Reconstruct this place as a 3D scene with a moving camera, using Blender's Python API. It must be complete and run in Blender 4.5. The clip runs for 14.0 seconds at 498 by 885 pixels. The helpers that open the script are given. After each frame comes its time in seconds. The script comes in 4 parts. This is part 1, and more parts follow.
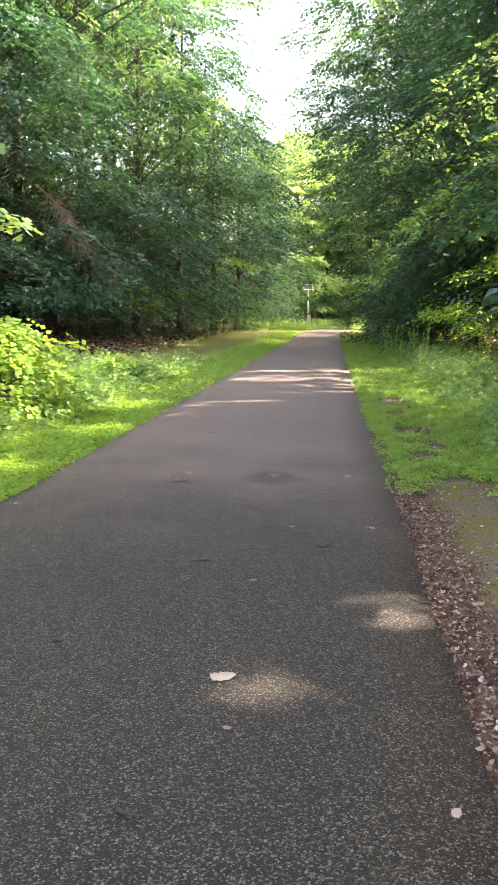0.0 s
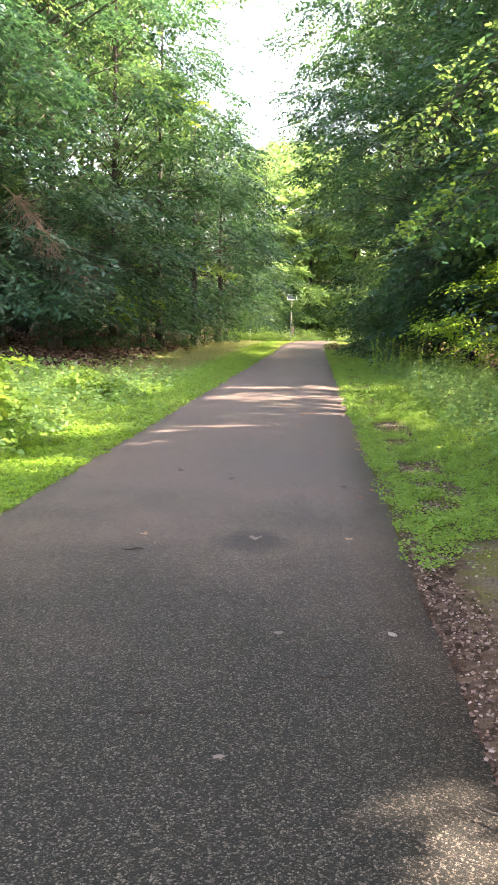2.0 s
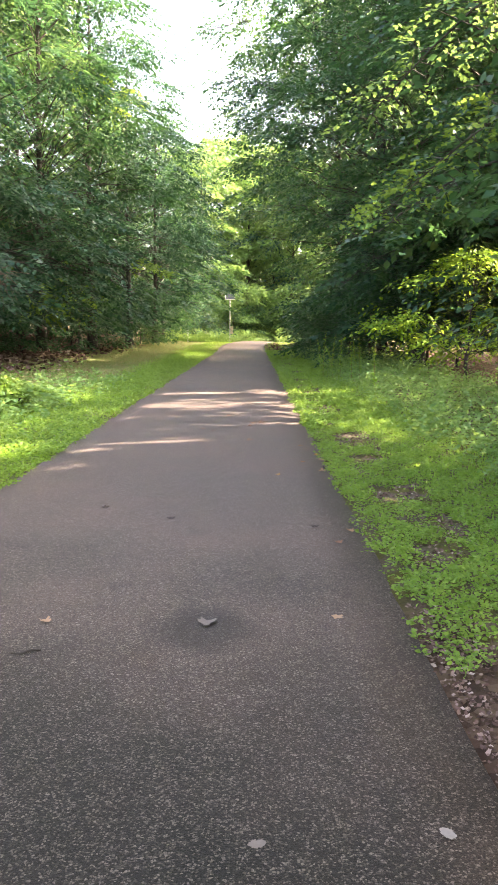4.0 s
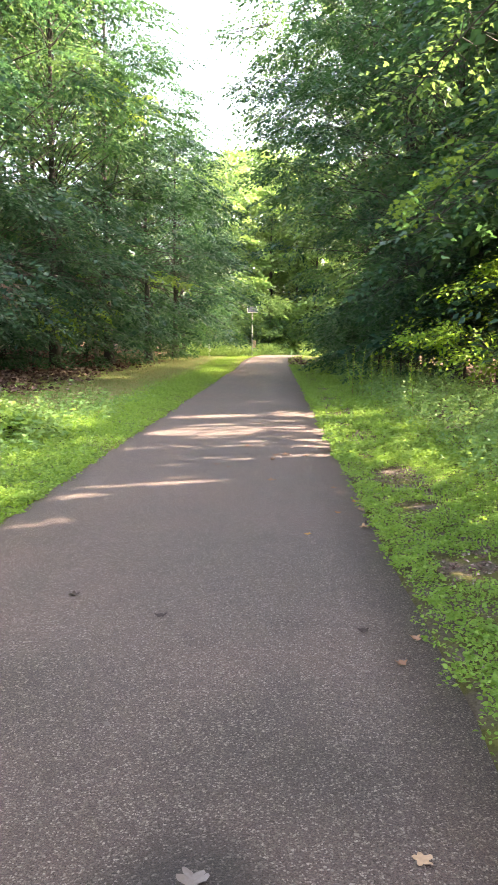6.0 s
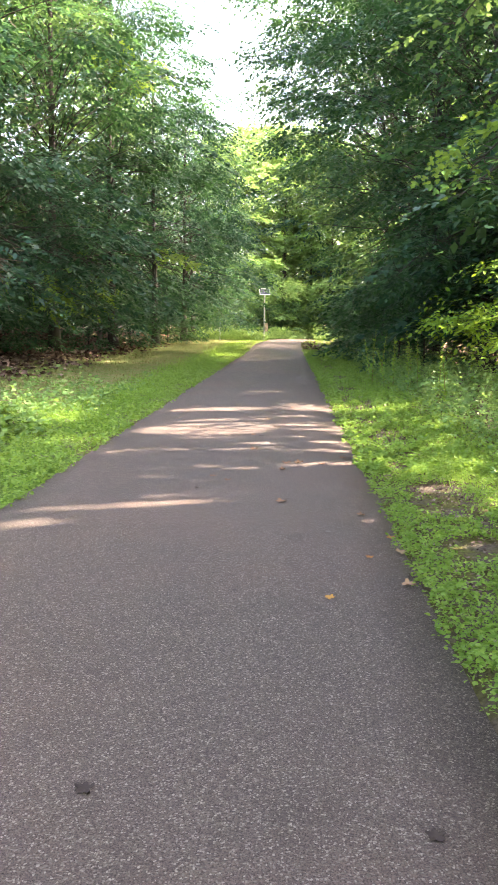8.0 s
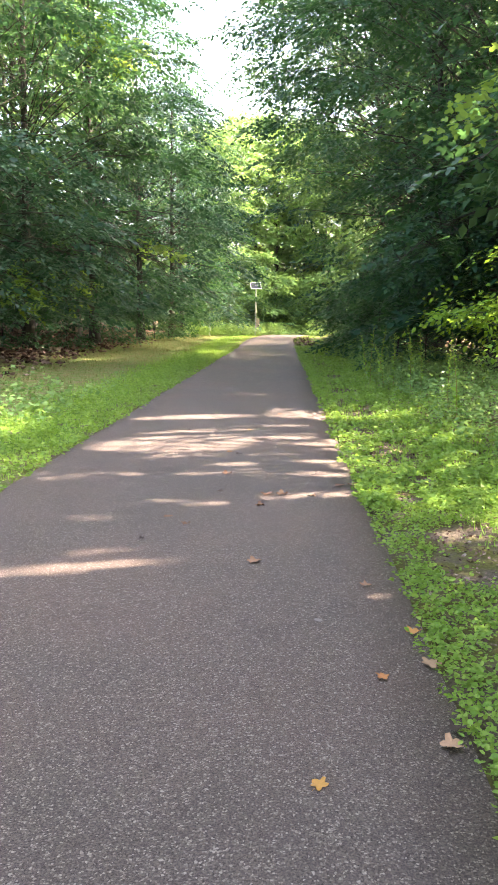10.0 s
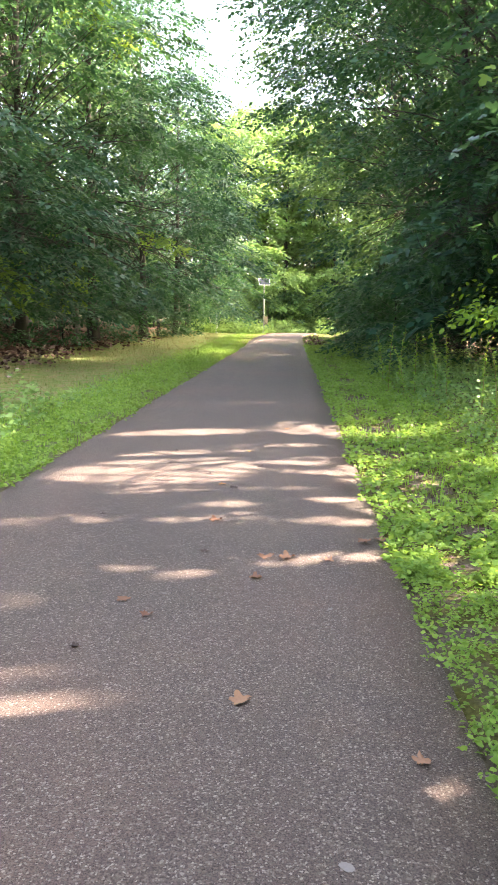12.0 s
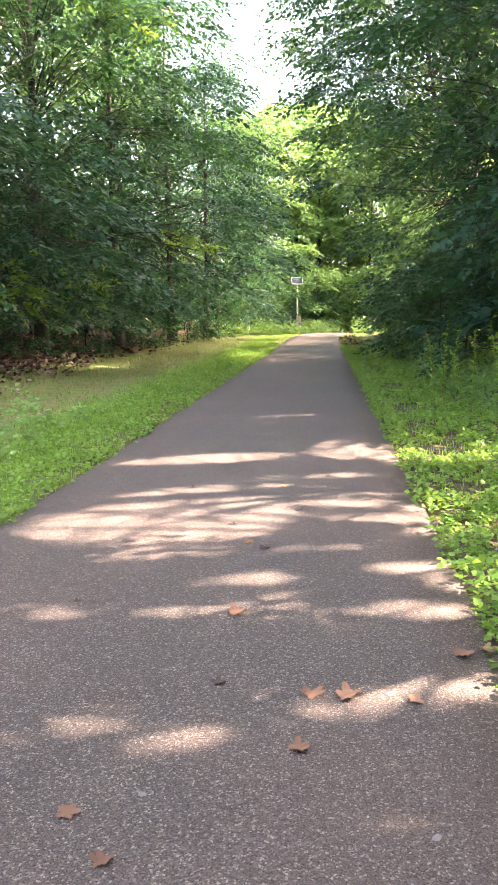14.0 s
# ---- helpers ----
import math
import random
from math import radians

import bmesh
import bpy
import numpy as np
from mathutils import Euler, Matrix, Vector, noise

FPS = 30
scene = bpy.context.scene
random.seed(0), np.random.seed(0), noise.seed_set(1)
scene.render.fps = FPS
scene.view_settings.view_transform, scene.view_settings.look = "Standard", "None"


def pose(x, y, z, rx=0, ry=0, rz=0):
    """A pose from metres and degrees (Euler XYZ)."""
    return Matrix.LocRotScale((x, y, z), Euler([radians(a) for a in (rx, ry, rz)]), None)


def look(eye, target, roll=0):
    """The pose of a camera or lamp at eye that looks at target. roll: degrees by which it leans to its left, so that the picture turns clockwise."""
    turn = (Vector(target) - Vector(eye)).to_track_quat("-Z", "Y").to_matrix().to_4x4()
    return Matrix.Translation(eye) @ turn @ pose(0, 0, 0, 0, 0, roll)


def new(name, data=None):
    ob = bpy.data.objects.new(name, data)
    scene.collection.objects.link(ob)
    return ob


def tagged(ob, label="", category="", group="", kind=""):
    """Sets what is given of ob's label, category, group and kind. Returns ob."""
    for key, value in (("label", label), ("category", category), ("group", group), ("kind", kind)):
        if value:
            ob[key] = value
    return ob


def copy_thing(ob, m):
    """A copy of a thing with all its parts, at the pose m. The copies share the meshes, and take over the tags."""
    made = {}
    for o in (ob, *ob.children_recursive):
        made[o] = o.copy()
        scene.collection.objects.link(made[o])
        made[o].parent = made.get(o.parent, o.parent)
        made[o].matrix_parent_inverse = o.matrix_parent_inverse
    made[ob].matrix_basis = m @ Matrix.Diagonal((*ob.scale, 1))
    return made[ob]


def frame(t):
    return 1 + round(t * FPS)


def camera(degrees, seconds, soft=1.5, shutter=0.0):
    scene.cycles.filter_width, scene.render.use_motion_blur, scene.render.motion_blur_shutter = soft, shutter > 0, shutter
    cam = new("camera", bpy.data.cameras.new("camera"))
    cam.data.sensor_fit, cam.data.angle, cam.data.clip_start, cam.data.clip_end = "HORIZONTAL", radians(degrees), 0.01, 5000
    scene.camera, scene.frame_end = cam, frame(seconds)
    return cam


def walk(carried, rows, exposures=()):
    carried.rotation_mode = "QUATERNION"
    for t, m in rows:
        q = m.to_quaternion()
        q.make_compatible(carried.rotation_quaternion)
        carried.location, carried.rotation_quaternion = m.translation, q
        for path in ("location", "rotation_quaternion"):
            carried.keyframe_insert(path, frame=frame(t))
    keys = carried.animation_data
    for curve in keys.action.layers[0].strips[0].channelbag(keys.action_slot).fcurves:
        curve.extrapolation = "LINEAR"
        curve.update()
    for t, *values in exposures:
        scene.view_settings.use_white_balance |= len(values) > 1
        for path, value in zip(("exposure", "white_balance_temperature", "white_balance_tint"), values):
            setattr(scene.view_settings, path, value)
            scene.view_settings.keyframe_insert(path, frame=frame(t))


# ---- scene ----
cam = camera(34.9, 14.0, 0.6)
METRES, EYE, TILT, LEAN, TURN = 12.1, 1.5, 0.0, 0.0, 5.7
ROWS = [
    (0.0, 0.0, 0.0, 0.0, 0.1, -9.54, -0.61),
    (0.5, 0.0083, 0.0323, 0.001, 1.3, -9.61, -1.23),
    (1.0, 0.0077, 0.0655, -0.0001, 3.25, -9.44, -0.87),
    (1.5, 0.0068, 0.1013, 0.0006, -0.58, -9.45, -1.09),
    (2.0, 0.0046, 0.136, 0.0025, -1.13, -8.83, -1.1),
    (2.5, 0.0006, 0.1713, -0.0004, -2.57, -8.76, -1.16),
    (3.0, 0.0012, 0.2044, -0.0022, -4.61, -8.75, -1.71),
    (5.5, 0.0132, 0.3784, 0.0004, -5.44, -8.33, 0.47),
    (6.0, 0.0208, 0.4132, 0.0008, -3.96, -7.79, -0.03),
    (6.5, 0.0258, 0.4517, -0.0031, -3.3, -8.18, 0.17),
    (7.0, 0.0324, 0.4872, -0.0034, -5.06, -8.73, -0.54),
    (7.5, 0.0353, 0.5235, -0.0019, -3.29, -8.92, -0.62),
    (8.0, 0.0365, 0.5611, -0.0018, -3.04, -8.96, -0.58),
    (10.5, 0.0677, 0.7449, -0.0055, -3.62, -9.33, -0.49),
    (11.0, 0.073, 0.7799, -0.0043, -3.25, -9.39, -1.1),
    (11.5, 0.075, 0.8153, -0.0052, -0.58, -9.45, -0.66),
    (12.0, 0.0765, 0.8492, -0.0051, -2.82, -9.48, -0.76),
    (12.5, 0.0763, 0.8837, -0.0042, -0.3, -8.97, 0.0),
    (13.0, 0.0756, 0.92, -0.0064, -0.22, -9.11, 0.79),
    (13.5, 0.0814, 0.9549, -0.0076, -2.56, -9.22, 0.39),
    (14.0, 0.0841, 0.9917, -0.0075, -0.47, -9.4, 0.7),
]
walk(cam, [(t, pose(0, 0, EYE, TILT, LEAN, TURN) @ pose(METRES * x, METRES * y, METRES * z, 90 + pitch, roll, yaw)) for t, x, y, z, yaw, pitch, roll in ROWS],
     [(0.0, 3.80, 7750, 19), (3.0, 3.86, 7800, 20), (6.5, 3.86, 7650, 20), (10.5, 3.92, 7350, 18), (14.0, 3.95, 7350, 20)])

# ---- light ----
SUN_AZ, SUN_EL = radians(75), radians(36)      # azimuth from +y towards +x
world = bpy.data.worlds.new("world")
scene.world = world
world.use_nodes = True
wn = world.node_tree
sky = wn.nodes.new("ShaderNodeTexSky")
sky.sky_type = "NISHITA"
sky.sun_disc = False
sky.sun_elevation, sky.sun_rotation = SUN_EL, SUN_AZ
sky.air_density, sky.dust_density, sky.ozone_density = 0.75, 5.0, 0.4
wn.nodes["Background"].inputs[1].default_value = 0.15
wn.links.new(sky.outputs[0], wn.nodes["Background"].inputs[0])
sun = new("sun", bpy.data.lights.new("sun", "SUN"))
sun.data.energy, sun.data.angle, sun.data.color = 3.1, radians(0.6), (1.0, 0.955, 0.88)
to_sun = Vector((math.sin(SUN_AZ) * math.cos(SUN_EL), math.cos(SUN_AZ) * math.cos(SUN_EL), math.sin(SUN_EL)))
sun.matrix_world = look(to_sun * 50, (0, 0, 0))


# ---- materials ----
class Nodes:
    """Small helper round a node tree."""
    def __init__(self, name):
        self.mat = bpy.data.materials.new(name)
        self.mat.use_nodes = True
        self.t = self.mat.node_tree
        self.bsdf = self.t.nodes["Principled BSDF"]
        self.out = self.t.nodes["Material Output"]

    def put(self, socket, value):
        if isinstance(value, bpy.types.NodeSocket):
            self.t.links.new(value, socket)
        elif isinstance(value, (tuple, list)) and len(value) == 3 and socket.type == "RGBA":
            socket.default_value = (*value, 1)
        else:
            socket.default_value = value

    def add(self, kind, out=0, **kw):
        n = self.t.nodes.new(kind)
        for k, v in kw.items():
            k = k.replace("_", " ")
            self.put(n.inputs[k], v)
        return n.outputs[out]

    def pos(self):
        return self.t.nodes.new("ShaderNodeNewGeometry").outputs["Position"]

    def scaled(self, vec, s):
        n = self.t.nodes.new("ShaderNodeVectorMath")
        n.operation = "MULTIPLY"
        self.put(n.inputs[0], vec)
        n.inputs[1].default_value = s
        return n.outputs[0]

    def noise(self, vec, scale, detail=3.0, rough=0.55, out=0):
        return self.add("ShaderNodeTexNoise", out, Vector=vec, Scale=scale, Detail=detail, Roughness=rough)

    def voro(self, vec, scale, out="Distance", feature="F1"):
        n = self.t.nodes.new("ShaderNodeTexVoronoi")
        n.feature = feature
        self.put(n.inputs["Vector"], vec)
        n.inputs["Scale"].default_value = scale
        return n.outputs[out]

    def ramp(self, fac, stops):
        n = self.t.nodes.new("ShaderNodeValToRGB")
        self.put(n.inputs[0], fac)
        e = n.color_ramp.elements
        while len(e) < len(stops):
            e.new(0.5)
        for i, (p, c) in enumerate(stops):
            e[i].position = p
            e[i].color = (*c, 1) if isinstance(c, tuple) else (c, c, c, 1)
        return n.outputs[0]

    def mix(self, fac, a, b, mode="MIX"):
        n = self.t.nodes.new("ShaderNodeMix")
        n.data_type, n.blend_type = "RGBA", mode
        self.put(n.inputs[0], fac)
        self.put(n.inputs[6], a)
        self.put(n.inputs[7], b)
        return n.outputs[2]

    def math(self, op, a, b=0.0):
        n = self.t.nodes.new("ShaderNodeMath")
        n.operation = op
        self.put(n.inputs[0], a)
        self.put(n.inputs[1], b)
        return n.outputs[0]

    def sep(self, vec):
        n = self.t.nodes.new("ShaderNodeSeparateXYZ")
        self.put(n.inputs[0], vec)
        return n.outputs

    def step(self, v, lo, hi):
        n = self.t.nodes.new("ShaderNodeMapRange")
        n.interpolation_type = "SMOOTHSTEP"
        self.put(n.inputs[0], v)
        n.inputs[1].default_value, n.inputs[2].default_value = lo, hi
        return n.outputs[0]

    def bump(self, height, dist=0.01, strength=0.6):
        n = self.t.nodes.new("ShaderNodeBump")
        self.put(n.inputs["Height"], height)
        n.inputs["Distance"].default_value, n.inputs["Strength"].default_value = dist, strength
        self.t.links.new(n.outputs[0], self.bsdf.inputs["Normal"])

    def done(self, colour, rough=0.8, metal=0.0, spec=0.5):
        self.put(self.bsdf.inputs["Base Color"], colour)
        self.put(self.bsdf.inputs["Roughness"], rough)
        self.bsdf.inputs["Metallic"].default_value = metal
        self.bsdf.inputs["Specular IOR Level"].default_value = spec
        return self.mat


def leaf_material(name, dark, mid, light, glow, share=0.45, rough=0.5):
    """Thin leaves: a gloss-coated face with light coming through. Colours vary leaf by leaf and in drifts."""
    n = Nodes(name)
    isl = n.t.nodes.new("ShaderNodeNewGeometry").outputs["Random Per Island"]
    drift = n.noise(n.pos(), 0.7, 2.0)
    f = n.math("ADD", n.math("MULTIPLY", isl, 0.55), n.math("MULTIPLY", drift, 0.5))
    col = n.ramp(f, [(0.12, dark), (0.5, mid), (0.92, light)])
    n.done(col, rough, 0.0, 0.27)
    tr = n.t.nodes.new("ShaderNodeBsdfTranslucent")
    n.put(tr.inputs[0], n.mix(0.6, col, glow))
    mx = n.t.nodes.new("ShaderNodeMixShader")
    mx.inputs[0].default_value = share
    n.t.links.new(n.bsdf.outputs[0], mx.inputs[1])
    n.t.links.new(tr.outputs[0], mx.inputs[2])
    n.t.links.new(mx.outputs[0], n.out.inputs[0])
    return n.mat


def bark_material(name, a, b):
    n = Nodes(name)
    p = n.pos()
    v = n.noise(n.scaled(p, (14, 14, 2.5)), 1.0, 5, 0.65)
    big = n.noise(p, 1.4, 3)
    col = n.mix(n.step(big, 0.4, 0.7), n.ramp(v, [(0.3, a), (0.7, b)]), (0.085, 0.085, 0.065))
    n.bump(v, 0.02, 0.9)
    return n.done(col, 0.9)


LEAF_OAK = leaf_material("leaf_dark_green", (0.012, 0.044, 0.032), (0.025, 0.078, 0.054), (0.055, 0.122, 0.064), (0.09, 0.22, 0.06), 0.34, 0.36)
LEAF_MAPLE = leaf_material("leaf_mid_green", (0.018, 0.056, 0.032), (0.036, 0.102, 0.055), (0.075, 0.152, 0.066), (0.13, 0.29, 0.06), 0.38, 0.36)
# lit copies of the greens: sunlight is held in the next four leaf colours
LEAF_SUNNY = leaf_material("leaf_sunlit_green", (0.055, 0.13, 0.041), (0.11, 0.22, 0.068), (0.20, 0.32, 0.108), (0.29, 0.43, 0.095))
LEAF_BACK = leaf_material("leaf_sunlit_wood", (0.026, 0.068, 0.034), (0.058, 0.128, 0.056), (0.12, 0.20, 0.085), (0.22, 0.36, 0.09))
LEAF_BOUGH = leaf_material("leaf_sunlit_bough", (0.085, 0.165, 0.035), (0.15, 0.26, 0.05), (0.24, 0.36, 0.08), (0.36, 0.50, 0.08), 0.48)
LEAF_VERGE = leaf_material("leaf_sunlit_verge", (0.11, 0.23, 0.034), (0.20, 0.37, 0.046), (0.32, 0.46, 0.069), (0.36, 0.50, 0.046))
LEAF_WEED = leaf_material("leaf_weed_green", (0.085, 0.20, 0.074), (0.17, 0.32, 0.115), (0.29, 0.44, 0.149), (0.38, 0.50, 0.068), 0.45)
LEAF_CLOVER = leaf_material("leaf_ground_cover", (0.085, 0.19, 0.038), (0.19, 0.34, 0.061), (0.33, 0.46, 0.095), (0.40, 0.54, 0.068), 0.42)
GRASS = leaf_material("grass_blades", (0.13, 0.29, 0.041), (0.23, 0.43, 0.061), (0.35, 0.53, 0.108), (0.40, 0.56, 0.068), 0.42)
BARK = bark_material("bark_grey_brown", (0.018, 0.014, 0.011), (0.065, 0.055, 0.045))
BARK_PALE = bark_material("bark_pale", (0.10, 0.085, 0.07), (0.26, 0.23, 0.20))

RIGHT_EDGE, LEFT_NEAR, LEFT_FAR = 0.56, -2.55, -1.95


def left_edge(y):
    return LEFT_NEAR + (LEFT_FAR - LEFT_NEAR) * min(max((y - 5) / 35, 0), 1)


def bend(y):
    """Sideways shift of the trail, which swings right past the pole."""
    return 0.0055 * np.clip(y - 49.5, 0, 40) ** 2 + 0.03 * np.clip(y - 64, 0, 40) ** 2


def ground_z(x, y):
    """Height of the ground beside the trail."""
    left = np.clip((-5.0 - x) / 12, 0, 1) ** 1.3 * 1.1
    right = np.clip((x - 2.2) / 8, 0, 1) * 0.5
    rough = 0.03 * np.sin(x * 1.7 + 0.6 * y) * np.sin(y * 0.9 - x * 0.4)
    away = np.clip(np.maximum(np.maximum(-x - 5, x - 2), 0) / 3, 0.15, 1)
    far = -0.02 * np.clip(y - 60, 0, 40)
    return left + right + rough * away + far - 0.03


# ---- mesh helpers ----
def mesh_from(name, co, tri, mats, idx=None, smooth=False):
    """A triangle mesh from arrays."""
    co, tri = np.asarray(co, np.float32), np.asarray(tri, np.int32)
    me = bpy.data.meshes.new(name)
    me.vertices.add(len(co))
    me.vertices.foreach_set("co", co.ravel())
    me.loops.add(tri.size)
    me.loops.foreach_set("vertex_index", tri.ravel())
    me.polygons.add(len(tri))
    me.polygons.foreach_set("loop_start", np.arange(len(tri), dtype=np.int32) * 3)
    if idx is not None:
        me.polygons.foreach_set("material_index", np.asarray(idx, np.int32))
    if smooth:
        me.polygons.foreach_set("use_smooth", np.ones(len(tri), bool))
    for m in mats if isinstance(mats, (list, tuple)) else [mats]:
        me.materials.append(m)
    me.update(calc_edges=True)
    return me


def part_of(name, me, parent=None, label=""):
    ob = new(name, me)
    if parent is not None:
        ob.parent = parent
    return tagged(ob, label)


def part(name, bm, material, parent=None, label="", smooth=False):
    """One mesh object out of a bmesh, under a thing or a part."""
    me = bpy.data.meshes.new(name)
    bmesh.ops.recalc_face_normals(bm, faces=bm.faces)
    for f in bm.faces:
        f.smooth = smooth
    bm.to_mesh(me)
    bm.free()
    me.materials.append(material)
    return part_of(name, me, parent, label)


def thing(name, m, label, category, group="", kind=""):
    ob = new(name)
    ob.matrix_world = m
    ob.empty_display_size = 0.1
    return tagged(ob, label, category, group, kind)


def box(bm, m, size, bevel=0.0):
    made = bmesh.ops.create_cube(bm, size=1.0, matrix=m @ Matrix.Diagonal((*size, 1)))
    if bevel:
        edges = {e for v in made["verts"] for e in v.link_edges}
        bmesh.ops.bevel(bm, geom=list(edges), offset=bevel, segments=2, affect="EDGES")


def tubes(paths, sides=6):
    """Joined tapered tubes. Each path: points (n, 3), radii (n). Returns vertices and triangles."""
    cos, tris, base = [], [], 0
    a = np.arange(sides) * 2 * np.pi / sides
    for pts, rad in paths:
        pts, rad = np.asarray(pts, float), np.asarray(rad, float)
        d = np.gradient(pts, axis=0)
        d /= np.linalg.norm(d, axis=1)[:, None] + 1e-9
        ref = np.where(np.abs(d[:, 2:3]) > 0.9, [[1.0, 0, 0]], [[0, 0, 1.0]])
        u = np.cross(d, ref)
        u /= np.linalg.norm(u, axis=1)[:, None] + 1e-9
        w = np.cross(d, u)
        ring = pts[:, None] + rad[:, None, None] * (np.cos(a)[None, :, None] * u[:, None] + np.sin(a)[None, :, None] * w[:, None])
        n = len(pts)
        i = np.arange(n - 1)[:, None] * sides
        j, k = np.arange(sides)[None, :], (np.arange(sides)[None, :] + 1) % sides
        q = np.stack([i + j, i + k, i + sides + k, i + sides + j], -1).reshape(-1, 4) + base
        tris += [q[:, [0, 1, 2]], q[:, [0, 2, 3]]]
        cos.append(ring.reshape(-1, 3))
        base += n * sides
    return np.concatenate(cos), np.concatenate(tris)


DIAMOND = (np.array([[0, 0, 0], [-0.30, 0.42, 0.07], [0, 1, -0.05], [0.30, 0.42, 0.07]]), np.array([[0, 2, 1], [0, 3, 2]]))
DIAMOND2 = (DIAMOND[0] * np.array([1.5, 1, 1]), DIAMOND[1])
BROAD = (np.array([[0, 0, 0], [-0.36, 0.25, 0.05], [-0.33, 0.65, 0.05], [0, 1, -0.08], [0.33, 0.65, 0.05], [0.36, 0.25, 0.05]]),
         np.array([[0, 3, 2], [0, 2, 1], [0, 5, 4], [0, 4, 3]]))
LOBED = (np.array([[0, 0, 0], [-0.32, 0.02, 0.0], [-0.5, 0.38, 0.03], [-0.2, 0.42, 0.03], [-0.26, 0.78, 0.02], [0, 1.0, -0.08],
                   [0.26, 0.78, 0.02], [0.2, 0.42, 0.03], [0.5, 0.38, 0.03], [0.32, 0.02, 0.0]]),
         np.array([[0, 2, 1], [0, 3, 2], [0, 5, 3], [3, 5, 4], [0, 7, 5], [5, 7, 6], [0, 8, 7], [0, 9, 8]]))
BLADE = (np.array([[-0.03, 0, 0], [0.03, 0, 0], [-0.02, 0.55, 0.0], [0.02, 0.55, 0.0], [0, 1, -0.12]]),
         np.array([[0, 1, 3], [0, 3, 2], [2, 3, 4]]))


CURLED = (np.array([[0, 0, 0.1], [-0.3, 0.3, 0.32], [-0.22, 0.75, 0.2], [0, 1, 0.35], [0.26, 0.62, 0.12], [0.33, 0.25, 0.3], [0, 0.5, 0.0]]),
          np.array([[6, 0, 5], [6, 5, 4], [6, 4, 3], [6, 3, 2], [6, 2, 1], [6, 1, 0]]))
OVAL = (BROAD[0] * np.array([0.8, 1, 1.3]), BROAD[1])
TURF = (BLADE[0] * np.array([2.2, 1, 1]), BLADE[1])


def leaves(shape, at, along, normal, size):
    """Many leaves: where each is fixed, which way it points, which way it faces, how long it is."""
    along = along / (np.linalg.norm(along, axis=1)[:, None] + 1e-9)
    side = np.cross(along, normal)
    side /= np.linalg.norm(side, axis=1)[:, None] + 1e-9
    up = np.cross(side, along)
    s, t = shape
    local = s[None] * size[:, None, None]
    co = at[:, None] + local[..., 0:1] * side[:, None] + local[..., 1:2] * along[:, None] + local[..., 2:3] * up[:, None]
    tri = t[None] + (np.arange(len(at)) * len(s))[:, None, None]
    return co.reshape(-1, 3), tri.reshape(-1, 3)


def joined(meshes):
    cos, tris, base = [], [], 0
    for c, t in meshes:
        cos.append(c)
        tris.append(t + base)
        base += len(c)
    return np.concatenate(cos), np.concatenate(tris)


def unit(v):
    return v / (np.linalg.norm(v, axis=-1)[..., None] + 1e-9)


def sprays(rng, at, out, length, per, size, shape=DIAMOND, droop=0.35, spread=0.45, flat=0.35):
    """Leafy twigs: at (n, 3) their feet, out (n, 3) their ways; per leaves each, set alternately in a nearly level plane."""
    n = len(at)
    out = unit(out)
    k = np.linspace(0.12, 1.0, per)[None, :]
    ln = length * rng.uniform(0.6, 1.3, (n, 1))
    axis = at[:, None] + out[:, None] * (ln * k)[..., None]
    axis[..., 2] -= droop * ln * k ** 2
    nrm = unit(np.array([0, 0, 1.0]) + rng.normal(0, flat, (n, 3)))
    side = unit(np.cross(out, nrm))
    sign = np.where(np.arange(per) % 2, 1.0, -1.0)[None, :, None]
    way = out[:, None] * 0.75 + side[:, None] * sign * rng.uniform(0.5, 1.1, (n, per, 1)) + rng.normal(0, 0.22, (n, per, 3))
    way[..., 2] -= 0.25
    foot = axis + side[:, None] * sign * (spread * ln * (1 - 0.75 * k) * rng.uniform(0, 1, (n, per)))[..., None]
    ln_norm = nrm[:, None] + rng.normal(0, 0.24, (n, per, 3))
    sz = size * rng.uniform(0.65, 1.3, n * per)
    return leaves(shape, foot.reshape(-1, 3), way.reshape(-1, 3), ln_norm.reshape(-1, 3), sz)


